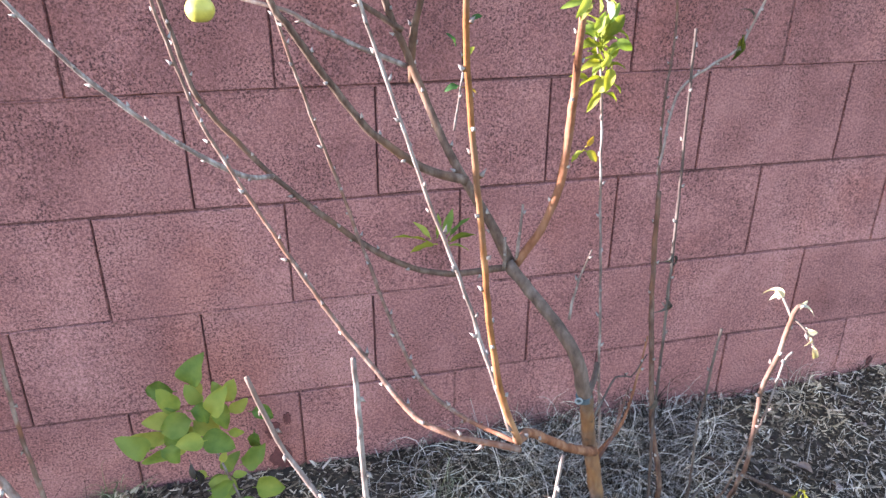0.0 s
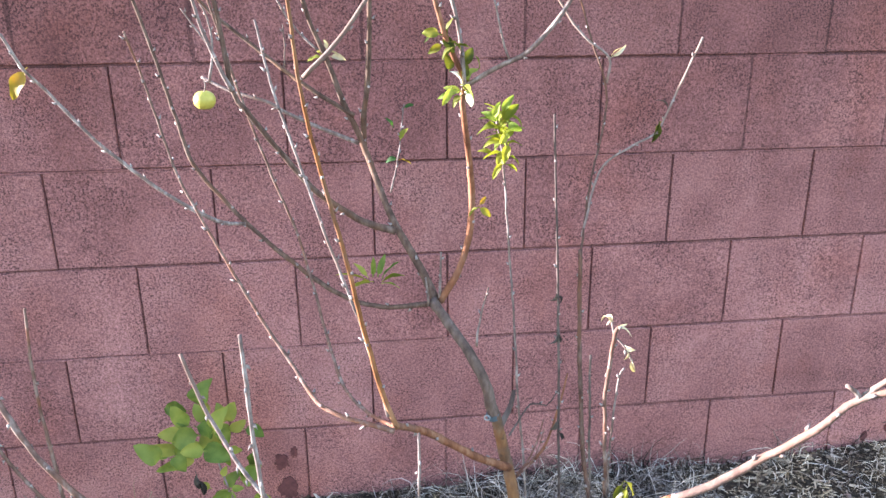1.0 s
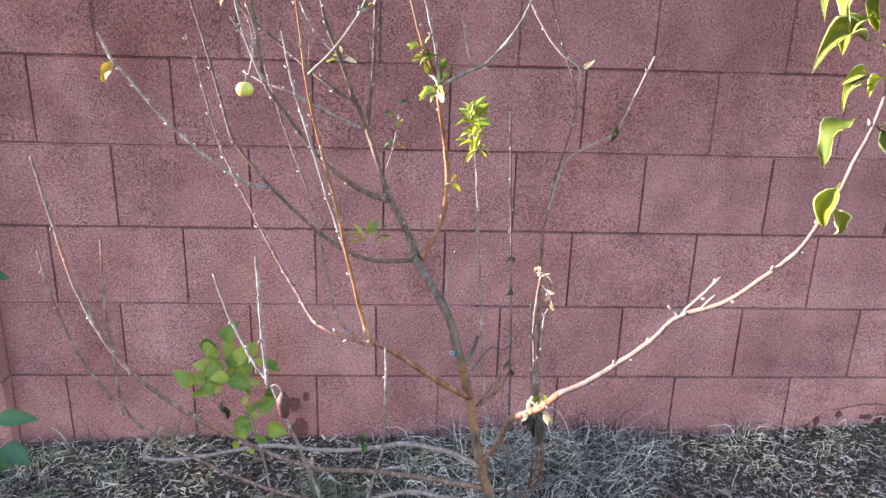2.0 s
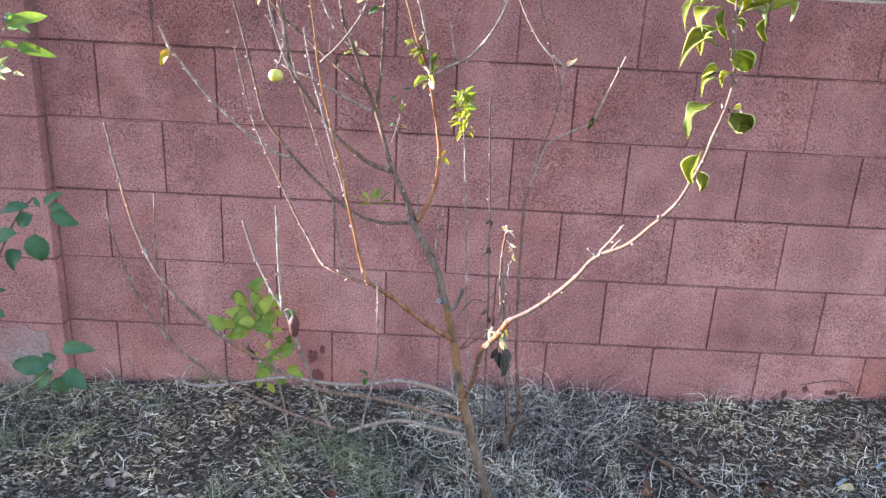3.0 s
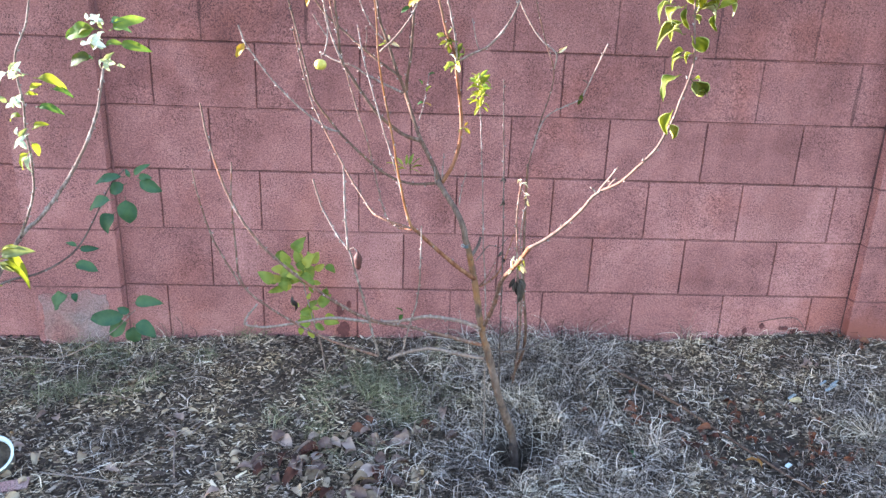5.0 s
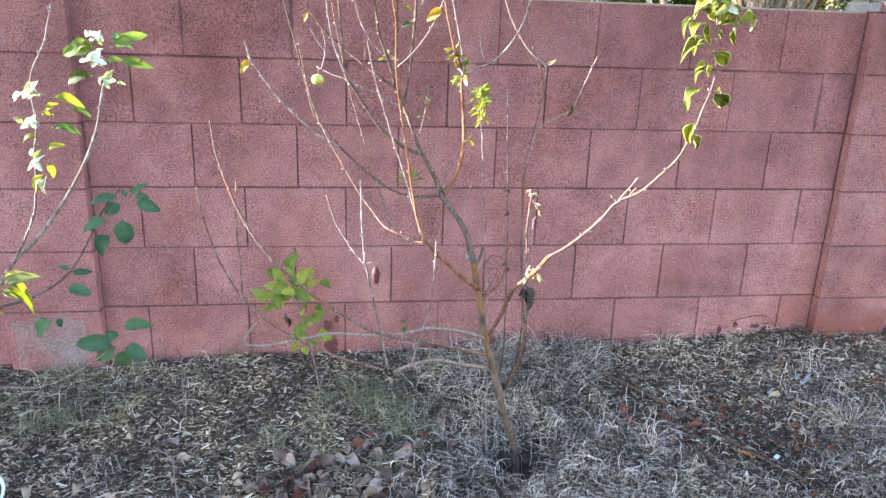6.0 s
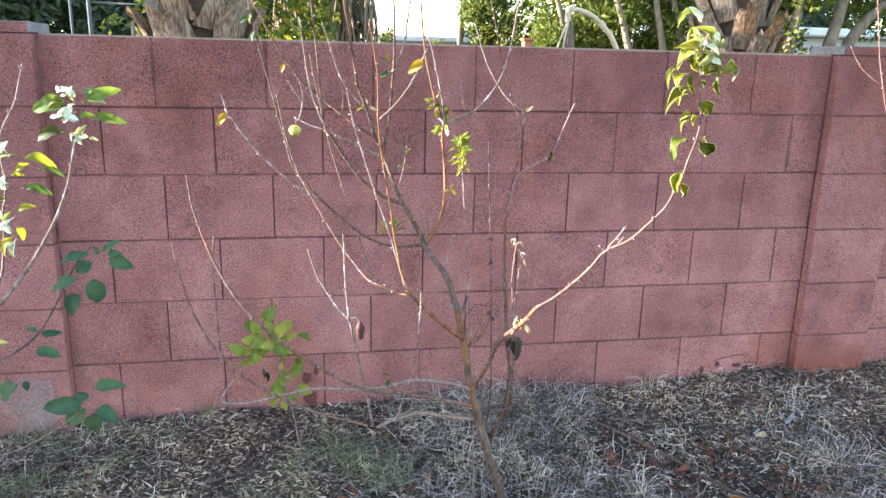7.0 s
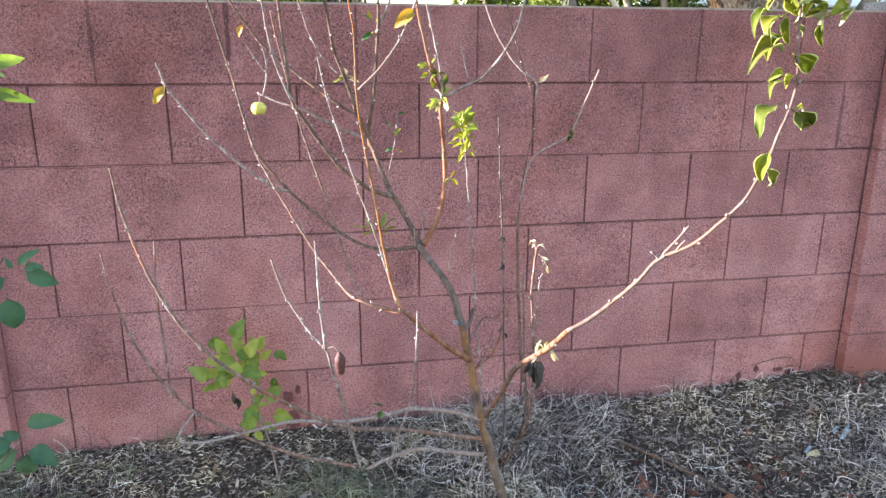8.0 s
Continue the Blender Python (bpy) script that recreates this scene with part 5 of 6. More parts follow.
shootlet = limb("stem", seedling, [(-1.332, -0.3, -0), (-1.35, -0.3, 0.131), (-1.379, -0.3, 0.239), (-1.406, -0.3, 0.356), (-1.426, -0.3, 0.492)], 0.0037, 0.0018, TWIG, 0.05)
leaves(shootlet, [LEAF_BLACK], [((-1.455, -0.33, 0.355), (-1.439, -0.33, 0.294), 0.25), ((-1.451, -0.33, 0.336), (-1.431, -0.33, 0.284), 0.3)], 0.8, 0.9)
leaves(shootlet, [LEAF_BROAD, LEAF_BROAD, LEAF_MID], [((-1.453, -0.32, 0.467), (-1.5, -0.32, 0.518), 0.55), ((-1.459, -0.32, 0.448), (-1.53, -0.32, 0.461), 0.5), ((-1.38, -0.32, 0.471), (-1.349, -0.32, 0.525), 0.55), ((-1.37, -0.32, 0.447), (-1.33, -0.32, 0.477), 0.55), ((-1.451, -0.32, 0.394), (-1.489, -0.32, 0.368), 0.55), ((-1.476, -0.32, 0.411), (-1.567, -0.32, 0.416), 0.35), ((-1.378, -0.32, 0.405), (-1.343, -0.32, 0.397), 0.55), ((-1.419, -0.32, 0.472), (-1.434, -0.32, 0.529), 0.55), ((-1.424, -0.32, 0.298), (-1.458, -0.32, 0.317), 0.5), ((-1.382, -0.32, 0.291), (-1.349, -0.32, 0.296), 0.5), ((-1.372, -0.32, 0.229), (-1.33, -0.32, 0.202), 0.5), ((-1.416, -0.32, 0.218), (-1.433, -0.32, 0.179), 0.55)], 0.15, 0.15, True)
leaves(shootlet, [LEAF_BROAD, LEAF_BROAD, LEAF_MID], [((-1.392, -0.32, 0.208), (-1.38, -0.32, 0.161), 0.5), ((-1.398, -0.32, 0.327), (-1.384, -0.32, 0.356), 0.5), ((-1.464, -0.32, 0.379), (-1.549, -0.32, 0.365), 0.3), ((-1.46, -0.32, 0.472), (-1.485, -0.32, 0.491), 0.6), ((-1.379, -0.32, 0.486), (-1.385, -0.32, 0.527), 0.6), ((-1.384, -0.32, 0.391), (-1.378, -0.32, 0.356), 0.5), ((-1.448, -0.32, 0.416), (-1.468, -0.32, 0.391), 0.6), ((-1.505, -0.32, 0.408), (-1.538, -0.32, 0.392), 0.6)], 0.15, 0.15, True)
leaf_cluster(shootlet, [LEAF_BROAD, LEAF_MID], (-1.416, -0.32, 0.462), (0.040, 0.04, 0.030), 12, (0.052, 0.082), (0.55, 0.75), 0.3, 0.4, True, 0.08)
leaf_cluster(shootlet, [LEAF_BROAD, LEAF_MID], (-1.374, -0.32, 0.257), (0.025, 0.04, 0.033), 8, (0.052, 0.082), (0.55, 0.75), 0.3, 0.4, True, 0.08)
leaf_cluster(shootlet, [LEAF_BROAD, LEAF_MID], (-1.497, -0.32, 0.426), (0.022, 0.04, 0.016), 4, (0.052, 0.082), (0.55, 0.75), 0.3, 0.4, True, 0.08)

# ---- litter on the ground ----
def scatter_area(n, seed, weight):
    """Places on the bed in front of the wall, kept with the chance that weight(x, y) gives."""
    rng = random.Random(seed)
    out = []
    while len(out) < n:
        x, y = rng.uniform(-4.2, 3.2), rng.uniform(-2.9, -0.004)
        edge = math.exp(-(max(0.0, -2.5 - x, x - 1.4) / 0.7) ** 2 - (max(0.0, -1.15 - y) / 0.55) ** 2)
        if rng.random() < weight(x, y) * max(0.03, edge) and ((x + 0.585) / 0.10) ** 2 + ((y + 0.69) / 0.085) ** 2 > 0.9:
            out.append((x, y))
    return out


def spot(x, y, cx, cy, rx, ry):
    return math.exp(-((x - cx) / rx) ** 2 - ((y - cy) / ry) ** 2)


def grassy(x, y):
    """Where the bleached grass lies thick: round the tree, and in tufts towards the far pillar."""
    g = math.exp(-((x + 0.58) / 0.44) ** 4) * (0.6 + 0.4 * math.exp(-((y + 0.6) / 0.6) ** 2))
    g += 0.9 * spot(x, y, -0.09, -0.78, 0.13, 0.16) + 0.9 * spot(x, y, 0.80, -0.52, 0.15, 0.22) + 0.5 * spot(x, y, -2.2, -0.16, 0.35, 0.14)
    return min(1.0, max(0.015, g - 0.12 + 0.45 * noise.noise(Vector((x * 3, y * 3, 9)))))


def rotted(x, y):
    """Dark patches of rotted leaf mould where few chips lie."""
    return min(1.0, spot(x, y, -0.06, -0.58, 0.10, 0.17) + spot(x, y, 0.40, -0.66, 0.13, 0.20) + 0.8 * spot(x, y, 0.22, -0.78, 0.2, 0.12))


def stuff(name, co, faces, mat, label, category):
    me = bpy.data.meshes.new(name)
    me.from_pydata(co, [], faces)
    me.materials.append(mat)
    return tagged(new(name, me), label, category, kind="stuff")


def wood_chips(n):
    co, faces, rng = [], [], random.Random(5)
    for x, y in scatter_area(n, 11, lambda x, y: (1.0 - 0.75 * grassy(x, y)) * (1 - 0.72 * rotted(x, y))):
        length = 0.008 + 0.013 * rng.random() ** 1.5 + (rng.uniform(0.01, 0.03) if rng.random() < 0.10 else 0.0)
        width, thick = length * rng.choice((rng.uniform(0.09, 0.16), rng.uniform(0.14, 0.25), rng.uniform(0.2, 0.4))), rng.uniform(0.0006, 0.0020)
        m = pose(x, y, ground_z(x, y) + rng.uniform(0.001, 0.011), rng.uniform(-24, 24), rng.uniform(-22, 22), rng.gauss(15, 55))
        base, skew = len(co), rng.uniform(-0.4, 0.4)
        for sx, sy, sz in ((-1, -1, -1), (1, -1, -1), (1, 1, -1), (-1, 1, -1), (-1, -1, 1), (1, -1, 1), (1, 1, 1), (-1, 1, 1)):
            taper = 1 - 0.7 * rng.random() * (sx > 0) - 0.3 * rng.random()
            co.append(m @ Vector((sx * length / 2 + sy * skew * width, sy * width / 2 * taper, sz * thick / 2)))
        faces += [tuple(base + i for i in q) for q in ((0, 3, 2, 1), (4, 5, 6, 7), (0, 1, 5, 4), (1, 2, 6, 5), (2, 3, 7, 6), (3, 0, 4, 7))]
    stuff("wood_chips", co, faces, CHIP, "grey-brown shredded wood chips covering the bed", "mulch")


def leaf_bits(n):
    """Crumbled dark leaf flakes, each a small bent six-sided scrap."""
    co, faces, rng = [], [], random.Random(6)
    for x, y in scatter_area(n, 12, lambda x, y: 0.30 + 0.7 * spot(x, y, 0.25, -0.62, 0.45, 0.3) + 0.6 * spot(x, y, -1.15, -0.85, 0.3, 0.2) + 0.25 * (x < -1.3) - 0.25 * grassy(x, y) + 1.2 * rotted(x, y)):
        r = rng.uniform(0.005, 0.013)
        m = pose(x, y, ground_z(x, y) + rng.uniform(0.004, 0.016), rng.uniform(-38, 38), rng.uniform(-38, 38), rng.uniform(0, 360))
        base, long, cup = len(co), rng.uniform(1.0, 1.9), rng.uniform(-0.5, 0.5)
        for k in range(6):
            a, q = 1.047 * k, rng.uniform(0.6, 1.0)
            co.append(m @ Vector((r * long * q * math.cos(a), r * q * math.sin(a), cup * r * math.cos(a) ** 2)))
        co.append(m @ Vector((0, 0, -cup * r * 0.25)))
        faces += [(base + 6, base + k, base + (k + 1) % 6) for k in range(6)]
    stuff("leaf_litter", co, faces, DECAY, "crumbled dark brown leaf litter over the mulch", "leaf litter")


def dry_grass(n, seed, mat, name, label, weight, tall, spread=0.028, lie=0.75, per=38):
    """Flattened tussocks: each blade rises a little from its clump, arches over and comes to lie on the ground."""
    co, faces, rng = [], [], random.Random(seed)
    clumps = [(x, y, rng.uniform(0, 6.283)) for x, y in scatter_area(max(1, n // per), seed, weight)]
    for k in range(n):
        cx, cy, comb = clumps[k % len(clumps)]
        x, y = cx + rng.gauss(0, spread), min(-0.006, cy + rng.gauss(0, spread))
        lean, turn = (rng.uniform(1.1, 1.6) if rng.random() < lie else rng.uniform(0.2, 1.1)), (rng.gauss(comb, 0.9) if rng.random() < 0.6 else rng.uniform(0, 6.283))
        length, wide = tall * rng.uniform(0.35, 1.5), rng.choice((rng.uniform(0.0005, 0.0009), rng.uniform(0.0008, 0.0012), rng.uniform(0.0011, 0.0019)))
        bend = rng.uniform(-2.6, 2.6)
        p = Vector((x, y, ground_z(x, y) - 0.004))
        rest = 0.004 + 0.040 * rng.random() ** 2
        if ((x + 0.585) / 0.13) ** 2 + ((y + 0.71) / 0.11) ** 2 < 1 and rng.random() < 0.93:
            continue
        base, steps = len(co), 6
        for i in range(steps + 1):
            w = wide * (1 - 0.75 * i / steps)
            sx, sy = -math.sin(turn), math.cos(turn)
            co += [(p.x - sx * w, p.y - sy * w, p.z), (p.x + sx * w, p.y + sy * w, p.z), (p.x, p.y, p.z + w * 1.2)]
            p = p + Vector((math.cos(turn) * math.sin(lean), math.sin(turn) * math.sin(lean), math.cos(lean))) * (length / steps)
            p.y = min(p.y, -0.005)
            p.z = max(p.z, ground_z(p.x, p.y) + rest)
            kink = rng.uniform(-1.1, 1.1) if rng.random() < 0.08 else rng.uniform(-0.16, 0.16)
            lean, turn = min(2.2, lean + rng.uniform(0.03, 0.34)), turn + bend / steps + kink
        for i in range(steps):
            a, b = base + 3 * i, base + 3 * i + 3
            faces += [(a + 1, a + 2, b + 2, b + 1), (a + 2, a, b, b + 2)]
    stuff(name, co, faces, mat, label, "grass")


wood_chips(92000)
leaf_bits(4200)
dry_grass(15500, 21, STRAW, "dry_grass", "tangled bleached dry grass round the tree foot", grassy, 0.095, 0.032)
dry_grass(7000, 22, STRAW, "straw", "loose straw stalks strewn over the mulch", lambda x, y: (0.07 + 0.6 * (x > -0.1)) * (1 - 0.8 * rotted(x, y)), 0.055, 0.14, 0.93)
dry_grass(2200, 23, STRAW_GREEN, "green_grass", "faded half-green grass under the tree", lambda x, y: spot(x, y, -1.12, -0.42, 0.24, 0.2) + 0.5 * spot(x, y, -2.25, -0.3, 0.3, 0.25), 0.09, 0.03, 0.5)
dry_grass(2700, 24, STRAW, "tall_grass", "upright dry grass tufts at the foot of the wall", lambda x, y: spot(x, y, -0.42, -0.13, 0.30, 0.14), 0.15, 0.028, 0.35)
dry_grass(600, 26, STRAW, "grass_tuft", "pale arching tuft of dry grass beyond the tree", lambda x, y: spot(x, y, 0.80, -0.66, 0.05, 0.06) + spot(x, y, -0.10, -0.73, 0.03, 0.04), 0.15, 0.014, 0.25, 60)


def fallen_leaf(x, y, size, mat, label):
    z = ground_z(x, y) + random.uniform(0.010, 0.024)
    a = random.uniform(0, 6.283)
    d = Vector((math.cos(a), math.sin(a), random.uniform(-0.1, 0.25)))
    bm = leaf_bm(Vector((x, y, z)), Vector((x, y, z)) + d * size, random.uniform(0.42, 0.62), random.uniform(0.2, 0.9), random.uniform(0.15, 0.9), twist=random.uniform(-0.7, 0.7), facing=(0, 0, 1))
    tagged(part("fallen_leaf", bm, mat, smooth=True), label, "leaf", "fallen leaves on the mulch")


PILES = [(-1.33, -0.80, 0.075, 0.06, 34), (-1.13, -0.93, 0.09, 0.06, 34), (-1.22, -0.72, 0.12, 0.08, 16), (-1.02, -0.60, 0.12, 0.08, 8)]
for px, py, rx, ry, count in PILES:
    for k in range(count):
        fallen_leaf(random.gauss(px, rx), random.gauss(py, ry), random.uniform(0.05, 0.095), random.choice([LEAF_DEAD, LEAF_DEAD, LEAF_DEAD, LEAF_DEAD, LEAF_TAN, LEAF_RUST]), "curled dull brown fallen leaf on the mulch")
for k in range(46):
    fallen_leaf(random.uniform(-2.5, -1.3), random.uniform(-1.15, -0.35), random.uniform(0.035, 0.065), random.choice([LEAF_DEAD, LEAF_TAN, LEAF_TAN]), "dry grey-brown fallen leaf on the mulch")
for k in range(40):
    fallen_leaf(random.uniform(-0.3, 1.2), random.uniform(-1.1, -0.12), random.uniform(0.03, 0.055), random.choice([LEAF_DEAD, LEAF_DEAD, LEAF_RUST]), "dark brown fallen leaf among the straw")


RUSTY = [(0.484, -0.755), (0.081, -0.692), (0.06, -0.70), (0.10, -0.67), (0.02, -0.69), (-0.123, -0.483), (-0.10, -0.51), (0.93, -0.05), (1.0, -0.09), (0.42, -0.55), (0.30, -0.47), (0.16, -0.60)]
for x, y in RUSTY:
    fallen_leaf(x, y, random.uniform(0.045, 0.07), LEAF_RUST, "rust-red crumpled dead leaf on the mulch")
for cx, cy, count in ((-0.10, -0.57, 12), (0.13, -0.69, 9), (0.50, -0.76, 11), (1.02, -0.08, 8), (0.30, -0.60, 8)):
    for k in range(count):
        fallen_leaf(random.gauss(cx, 0.07), min(-0.02, random.gauss(cy, 0.06)), random.uniform(0.025, 0.05), LEAF_RUST, "rust-red crumpled dead leaf on the mulch")
for x, y in ((0.258, -0.816), (0.43, -0.92)):
    fallen_leaf(x, y, 0.062, LEAF_AMBER, "amber dead leaf lying on the mulch")


def dead_weed(x, y, tall, label, seed):
    """A thin dead stalk with a few crumpled leaves left on it."""
    rng = random.Random(seed)
    ob = thing("dead_weed", label, "weed", (0, 0, 0), "dead weeds in the mulch")
    foot = Vector((x, y, ground_z(x, y) - 0.01))
    lean = Vector((rng.uniform(-0.25, 0.25), rng.uniform(-0.3, 0.1), 1.0))
    pts = [foot + lean * tall * u + Vector((rng.uniform(-0.008, 0.008), 0, 0)) for u in (0, 0.35, 0.7, 1.0)]
    stem = limb("stem", ob, pts, 0.0019, 0.0011, TWIG_RED, 0.03, sides=6)
    for k in range(5):
        q = pts[1] + (pts[3] - pts[1]) * rng.random()
        a = rng.uniform(0, 6.28)
        leaves(stem, [LEAF_RUST], [(q, q + 0.032 * Vector((math.cos(a), math.sin(a) * 0.5, rng.uniform(-0.9, 0.1))), 0.45)], 0.7, 0.8)


dead_weed(0.47, -0.74, 0.12, "rust-red dead weed stalk with crumpled leaves", 1)
dead_weed(0.56, -0.82, 0.10, "rust-red dead weed stalk with crumpled leaves", 2)
dead_weed(0.28, -0.52, 0.09, "thin dead weed stalk in the mulch", 3)


def lying_twig(points, r, label):
    """A bare forked twig lying on the bed."""
    ob = thing("twig", label, "twig", (0, 0, 0), "bare twigs on the mulch")
    for k, line in enumerate(points):
        limb("stem" if k == 0 else "side_shoot", ob, [(x, y, ground_z(x, y) + h) for x, y, h in line], r * (1 - 0.25 * k), r * 0.5, TWIG_PALE, 0.04, sides=6)


lying_twig([[(-1.76, -0.90, 0.014), (-1.79, -0.80, 0.035), (-1.82, -0.70, 0.05), (-1.90, -0.60, 0.03)], [(-1.80, -0.78, 0.04), (-1.86, -0.80, 0.045), (-1.93, -0.86, 0.02)], [(-1.81, -0.72, 0.05), (-1.77, -0.66, 0.05), (-1.75, -0.60, 0.03)]], 0.0032, "pale forked bare twig lying on the mulch")
lying_twig([[(-2.20, -0.88, 0.016), (-2.02, -0.93, 0.028), (-1.86, -0.95, 0.024), (-1.72, -0.93, 0.014)], [(-2.06, -0.92, 0.026), (-2.0, -1.0, 0.022), (-1.92, -1.08, 0.012)]], 0.0030, "thin dry forked twig lying on the mulch")
lying_twig([[(-2.27, -0.42, 0.015), (-2.12, -0.46, 0.04), (-1.95, -0.50, 0.02)], [(-2.14, -0.455, 0.04), (-2.12, -0.36, 0.06), (-2.08, -0.28, 0.07)]], 0.0024, "thin dry forked twig by the wall foot")


def long_stick():
    line = [(-0.18, -0.20), (-0.125, -0.273), (0.061, -0.459), (0.245, -0.737), (0.37, -0.96)]
    bm = bmesh.new()
    tube(bm, spline([(x, y, ground_z(x, y) + 0.026) for x, y in line], 0.02), lambda u: 0.0066 - 0.002 * u, 8)
    tagged(part("stick", bm, STEM_BROWN, smooth=True), "thin straight grey-brown stick lying on the mulch", "stick")


long_stick()
for k in range(16):
    x, y, a, s = random.uniform(-2.4, 1.2), random.uniform(-1.1, -0.2), random.uniform(0, 6.28), random.uniform(0.04, 0.1)
    bm = bmesh.new()
    p = Vector((x, y, ground_z(x, y) + 0.012))
    q = p + Vector((math.cos(a), math.sin(a), 0.05)) * s
    tube(bm, spline([p, (p + q) / 2 + Vector((0.006, 0.004, 0.004)), q], 0.012), lambda u: 0.0035 - 0.001 * u, 6)
    tagged(part("stick", bm, TWIG, smooth=True), "short bleached stick on the mulch", "stick", "sticks on the mulch")


fallen_leaf(0.583, -0.452, 0.055, LEAF_CRISP, "pale crumpled dry leaf on the mulch")
fallen_leaf(-0.211, -0.751, 0.042, LEAF_DARK, "small fresh green fallen leaf")
for x, y, l, w, mat, label in ((0.735, -0.374, 0.080, 0.012, SPLINTER, "pale blue-grey wood splinter on the mulch"), (0.760, -0.350, 0.060, 0.009, SPLINTER, "pale blue-grey wood splinter on the mulch"), (0.715, -0.345, 0.045, 0.008, SPLINTER, "pale blue-grey wood splinter on the mulch"), (0.354, -0.805, 0.025, 0.014, WHITE_PLASTIC, "small white scrap on the mulch"), (0.55, -0.42, 0.05, 0.01, SPLINTER, "pale wood splinter on the mulch")):
    bm = bmesh.new()
    box(bm, (-l / 2, -w / 2, -0.003), (l / 2, w / 2, 0.003), 0.001, pose(x, y, ground_z(x, y) + 0.016, 6, -5, 35))
    tagged(part("wood_splinter", bm, mat), label, "splinter")


def broken_ring():
    """The curved rim of a white plastic pot, lying on the bed with earth in it."""
    pot = thing("pot", "white plastic plant pot tipped over with dry earth inside", "pot", (-2.355, -0.84, ground_z(-2.355, -0.84)))
    bm = bmesh.new()
    prof = [(0.050, -0.02), (0.060, 0.055), (0.064, 0.058), (0.066, 0.066), (0.060, 0.068), (0.055, 0.058), (0.046, -0.015)]
    rings = [[bm.verts.new((r * math.cos(a), r * math.sin(a), z)) for r, z in prof] for a in (2 * math.pi * k / 28 for k in range(28))]
    for k in range(28):
        for i in range(len(prof)):
            j = (i + 1) % len(prof)
            bm.faces.new((rings[k][i], rings[(k + 1) % 28][i], rings[(k + 1) % 28][j], rings[k][j]))
    wall = part("wall", bm, WHITE_PLASTIC, pot, smooth=True)
    bm = bmesh.new()
    bmesh.ops.create_circle(bm, cap_ends=True, segments=24, radius=0.054)
    bmesh.ops.translate(bm, verts=bm.verts, vec=(0, 0, 0.045))
    soil = part("earth", bm, SOIL, pot)
    pot.rotation_euler = (radians(38), radians(12), 0)
    pot.location.z += 0.03


broken_ring()

bm = bmesh.new()
box(bm, (-0.05, -0.022, -0.004), (0.05, 0.022, 0.004), 0.002, pose(-2.254, -0.950, ground_z(-2.254, -0.950) + 0.014, 14, -6, 12))
tagged(part("pot_shard", bm, WORN), "broken terracotta pot shard on the mulch", "shard")

# ---- marks on the wall ----
def wall_patch(x, z, w, h, mat, name, label, seed):
    """A ragged, paper-thin scab of paint on a block."""
    rng = random.Random(seed)
    bm = bmesh.new()
    ring = [(x + w * math.cos(a) * r, z + h * math.sin(a) * r) for a, r in ((2 * math.pi * k / 22, rng.uniform(0.55, 1.0)) for k in range(22))]
    front = [bm.verts.new((px, -0.0042, pz)) for px, pz in ring]
    back = [bm.verts.new((px, 0.004, pz)) for px, pz in ring]
    bm.faces.new(front)
    for k in range(22):
        bm.faces.new((front[k], back[k], back[(k + 1) % 22], front[(k + 1) % 22]))
    tagged(part(name, bm, mat), label, "stain", kind="structure")


for k, (x, z, w, h) in enumerate(((-1.30, 0.150, 0.026, 0.030), (-1.262, 0.178, 0.013, 0.020), (-1.285, 0.055, 0.034, 0.045))):
    wall_patch(x, z, w, h, SCAB, "trim", "dark red scab of old paint on the wall", 90 + k)
for k, (x, z, w, h) in enumerate(((0.521, 0.085, 0.012, 0.020), (0.597, 0.110, 0.014, 0.016), (0.700, 0.100, 0.03, 0.012), (0.76, 0.085, 0.025, 0.02))):
    wall_patch(x, z, w, h, SCAB, "trim", "small dark rusty stain low on the wall", 95 + k)


def worn_patch(x0, x1, z0, z1, y, seed, label):
    """Bare grey concrete showing where the paint has worn off, with an uneven edge."""
    bm = bmesh.new()
    ring = []
    for k in range(64):
        a = 2 * math.pi * k / 64
        c, s = math.cos(a), math.sin(a)
        r = (abs(c) ** 12 + abs(s) ** 12) ** (-1 / 12) * (0.90 + 0.16 * noise.noise(Vector((c * 2.5, s * 2.5, seed))) + 0.10 * noise.noise(Vector((c * 9, s * 9, seed))))
        ring.append(((x0 + x1) / 2 + c * r * (x1 - x0) / 2, (z0 + z1) / 2 + s * r * (z1 - z0) / 2))
    front, back = [[bm.verts.new((px, yy, pz)) for px, pz in ring] for yy in (y - 0.0035, y + 0.004)]
    bm.faces.new(front)
    for k in range(64):
        bm.faces.new((front[k], back[k], back[(k + 1) % 64], front[(k + 1) % 64]))
    tagged(part("trim", bm, WORN, smooth=False), label, "stain", kind="structure")


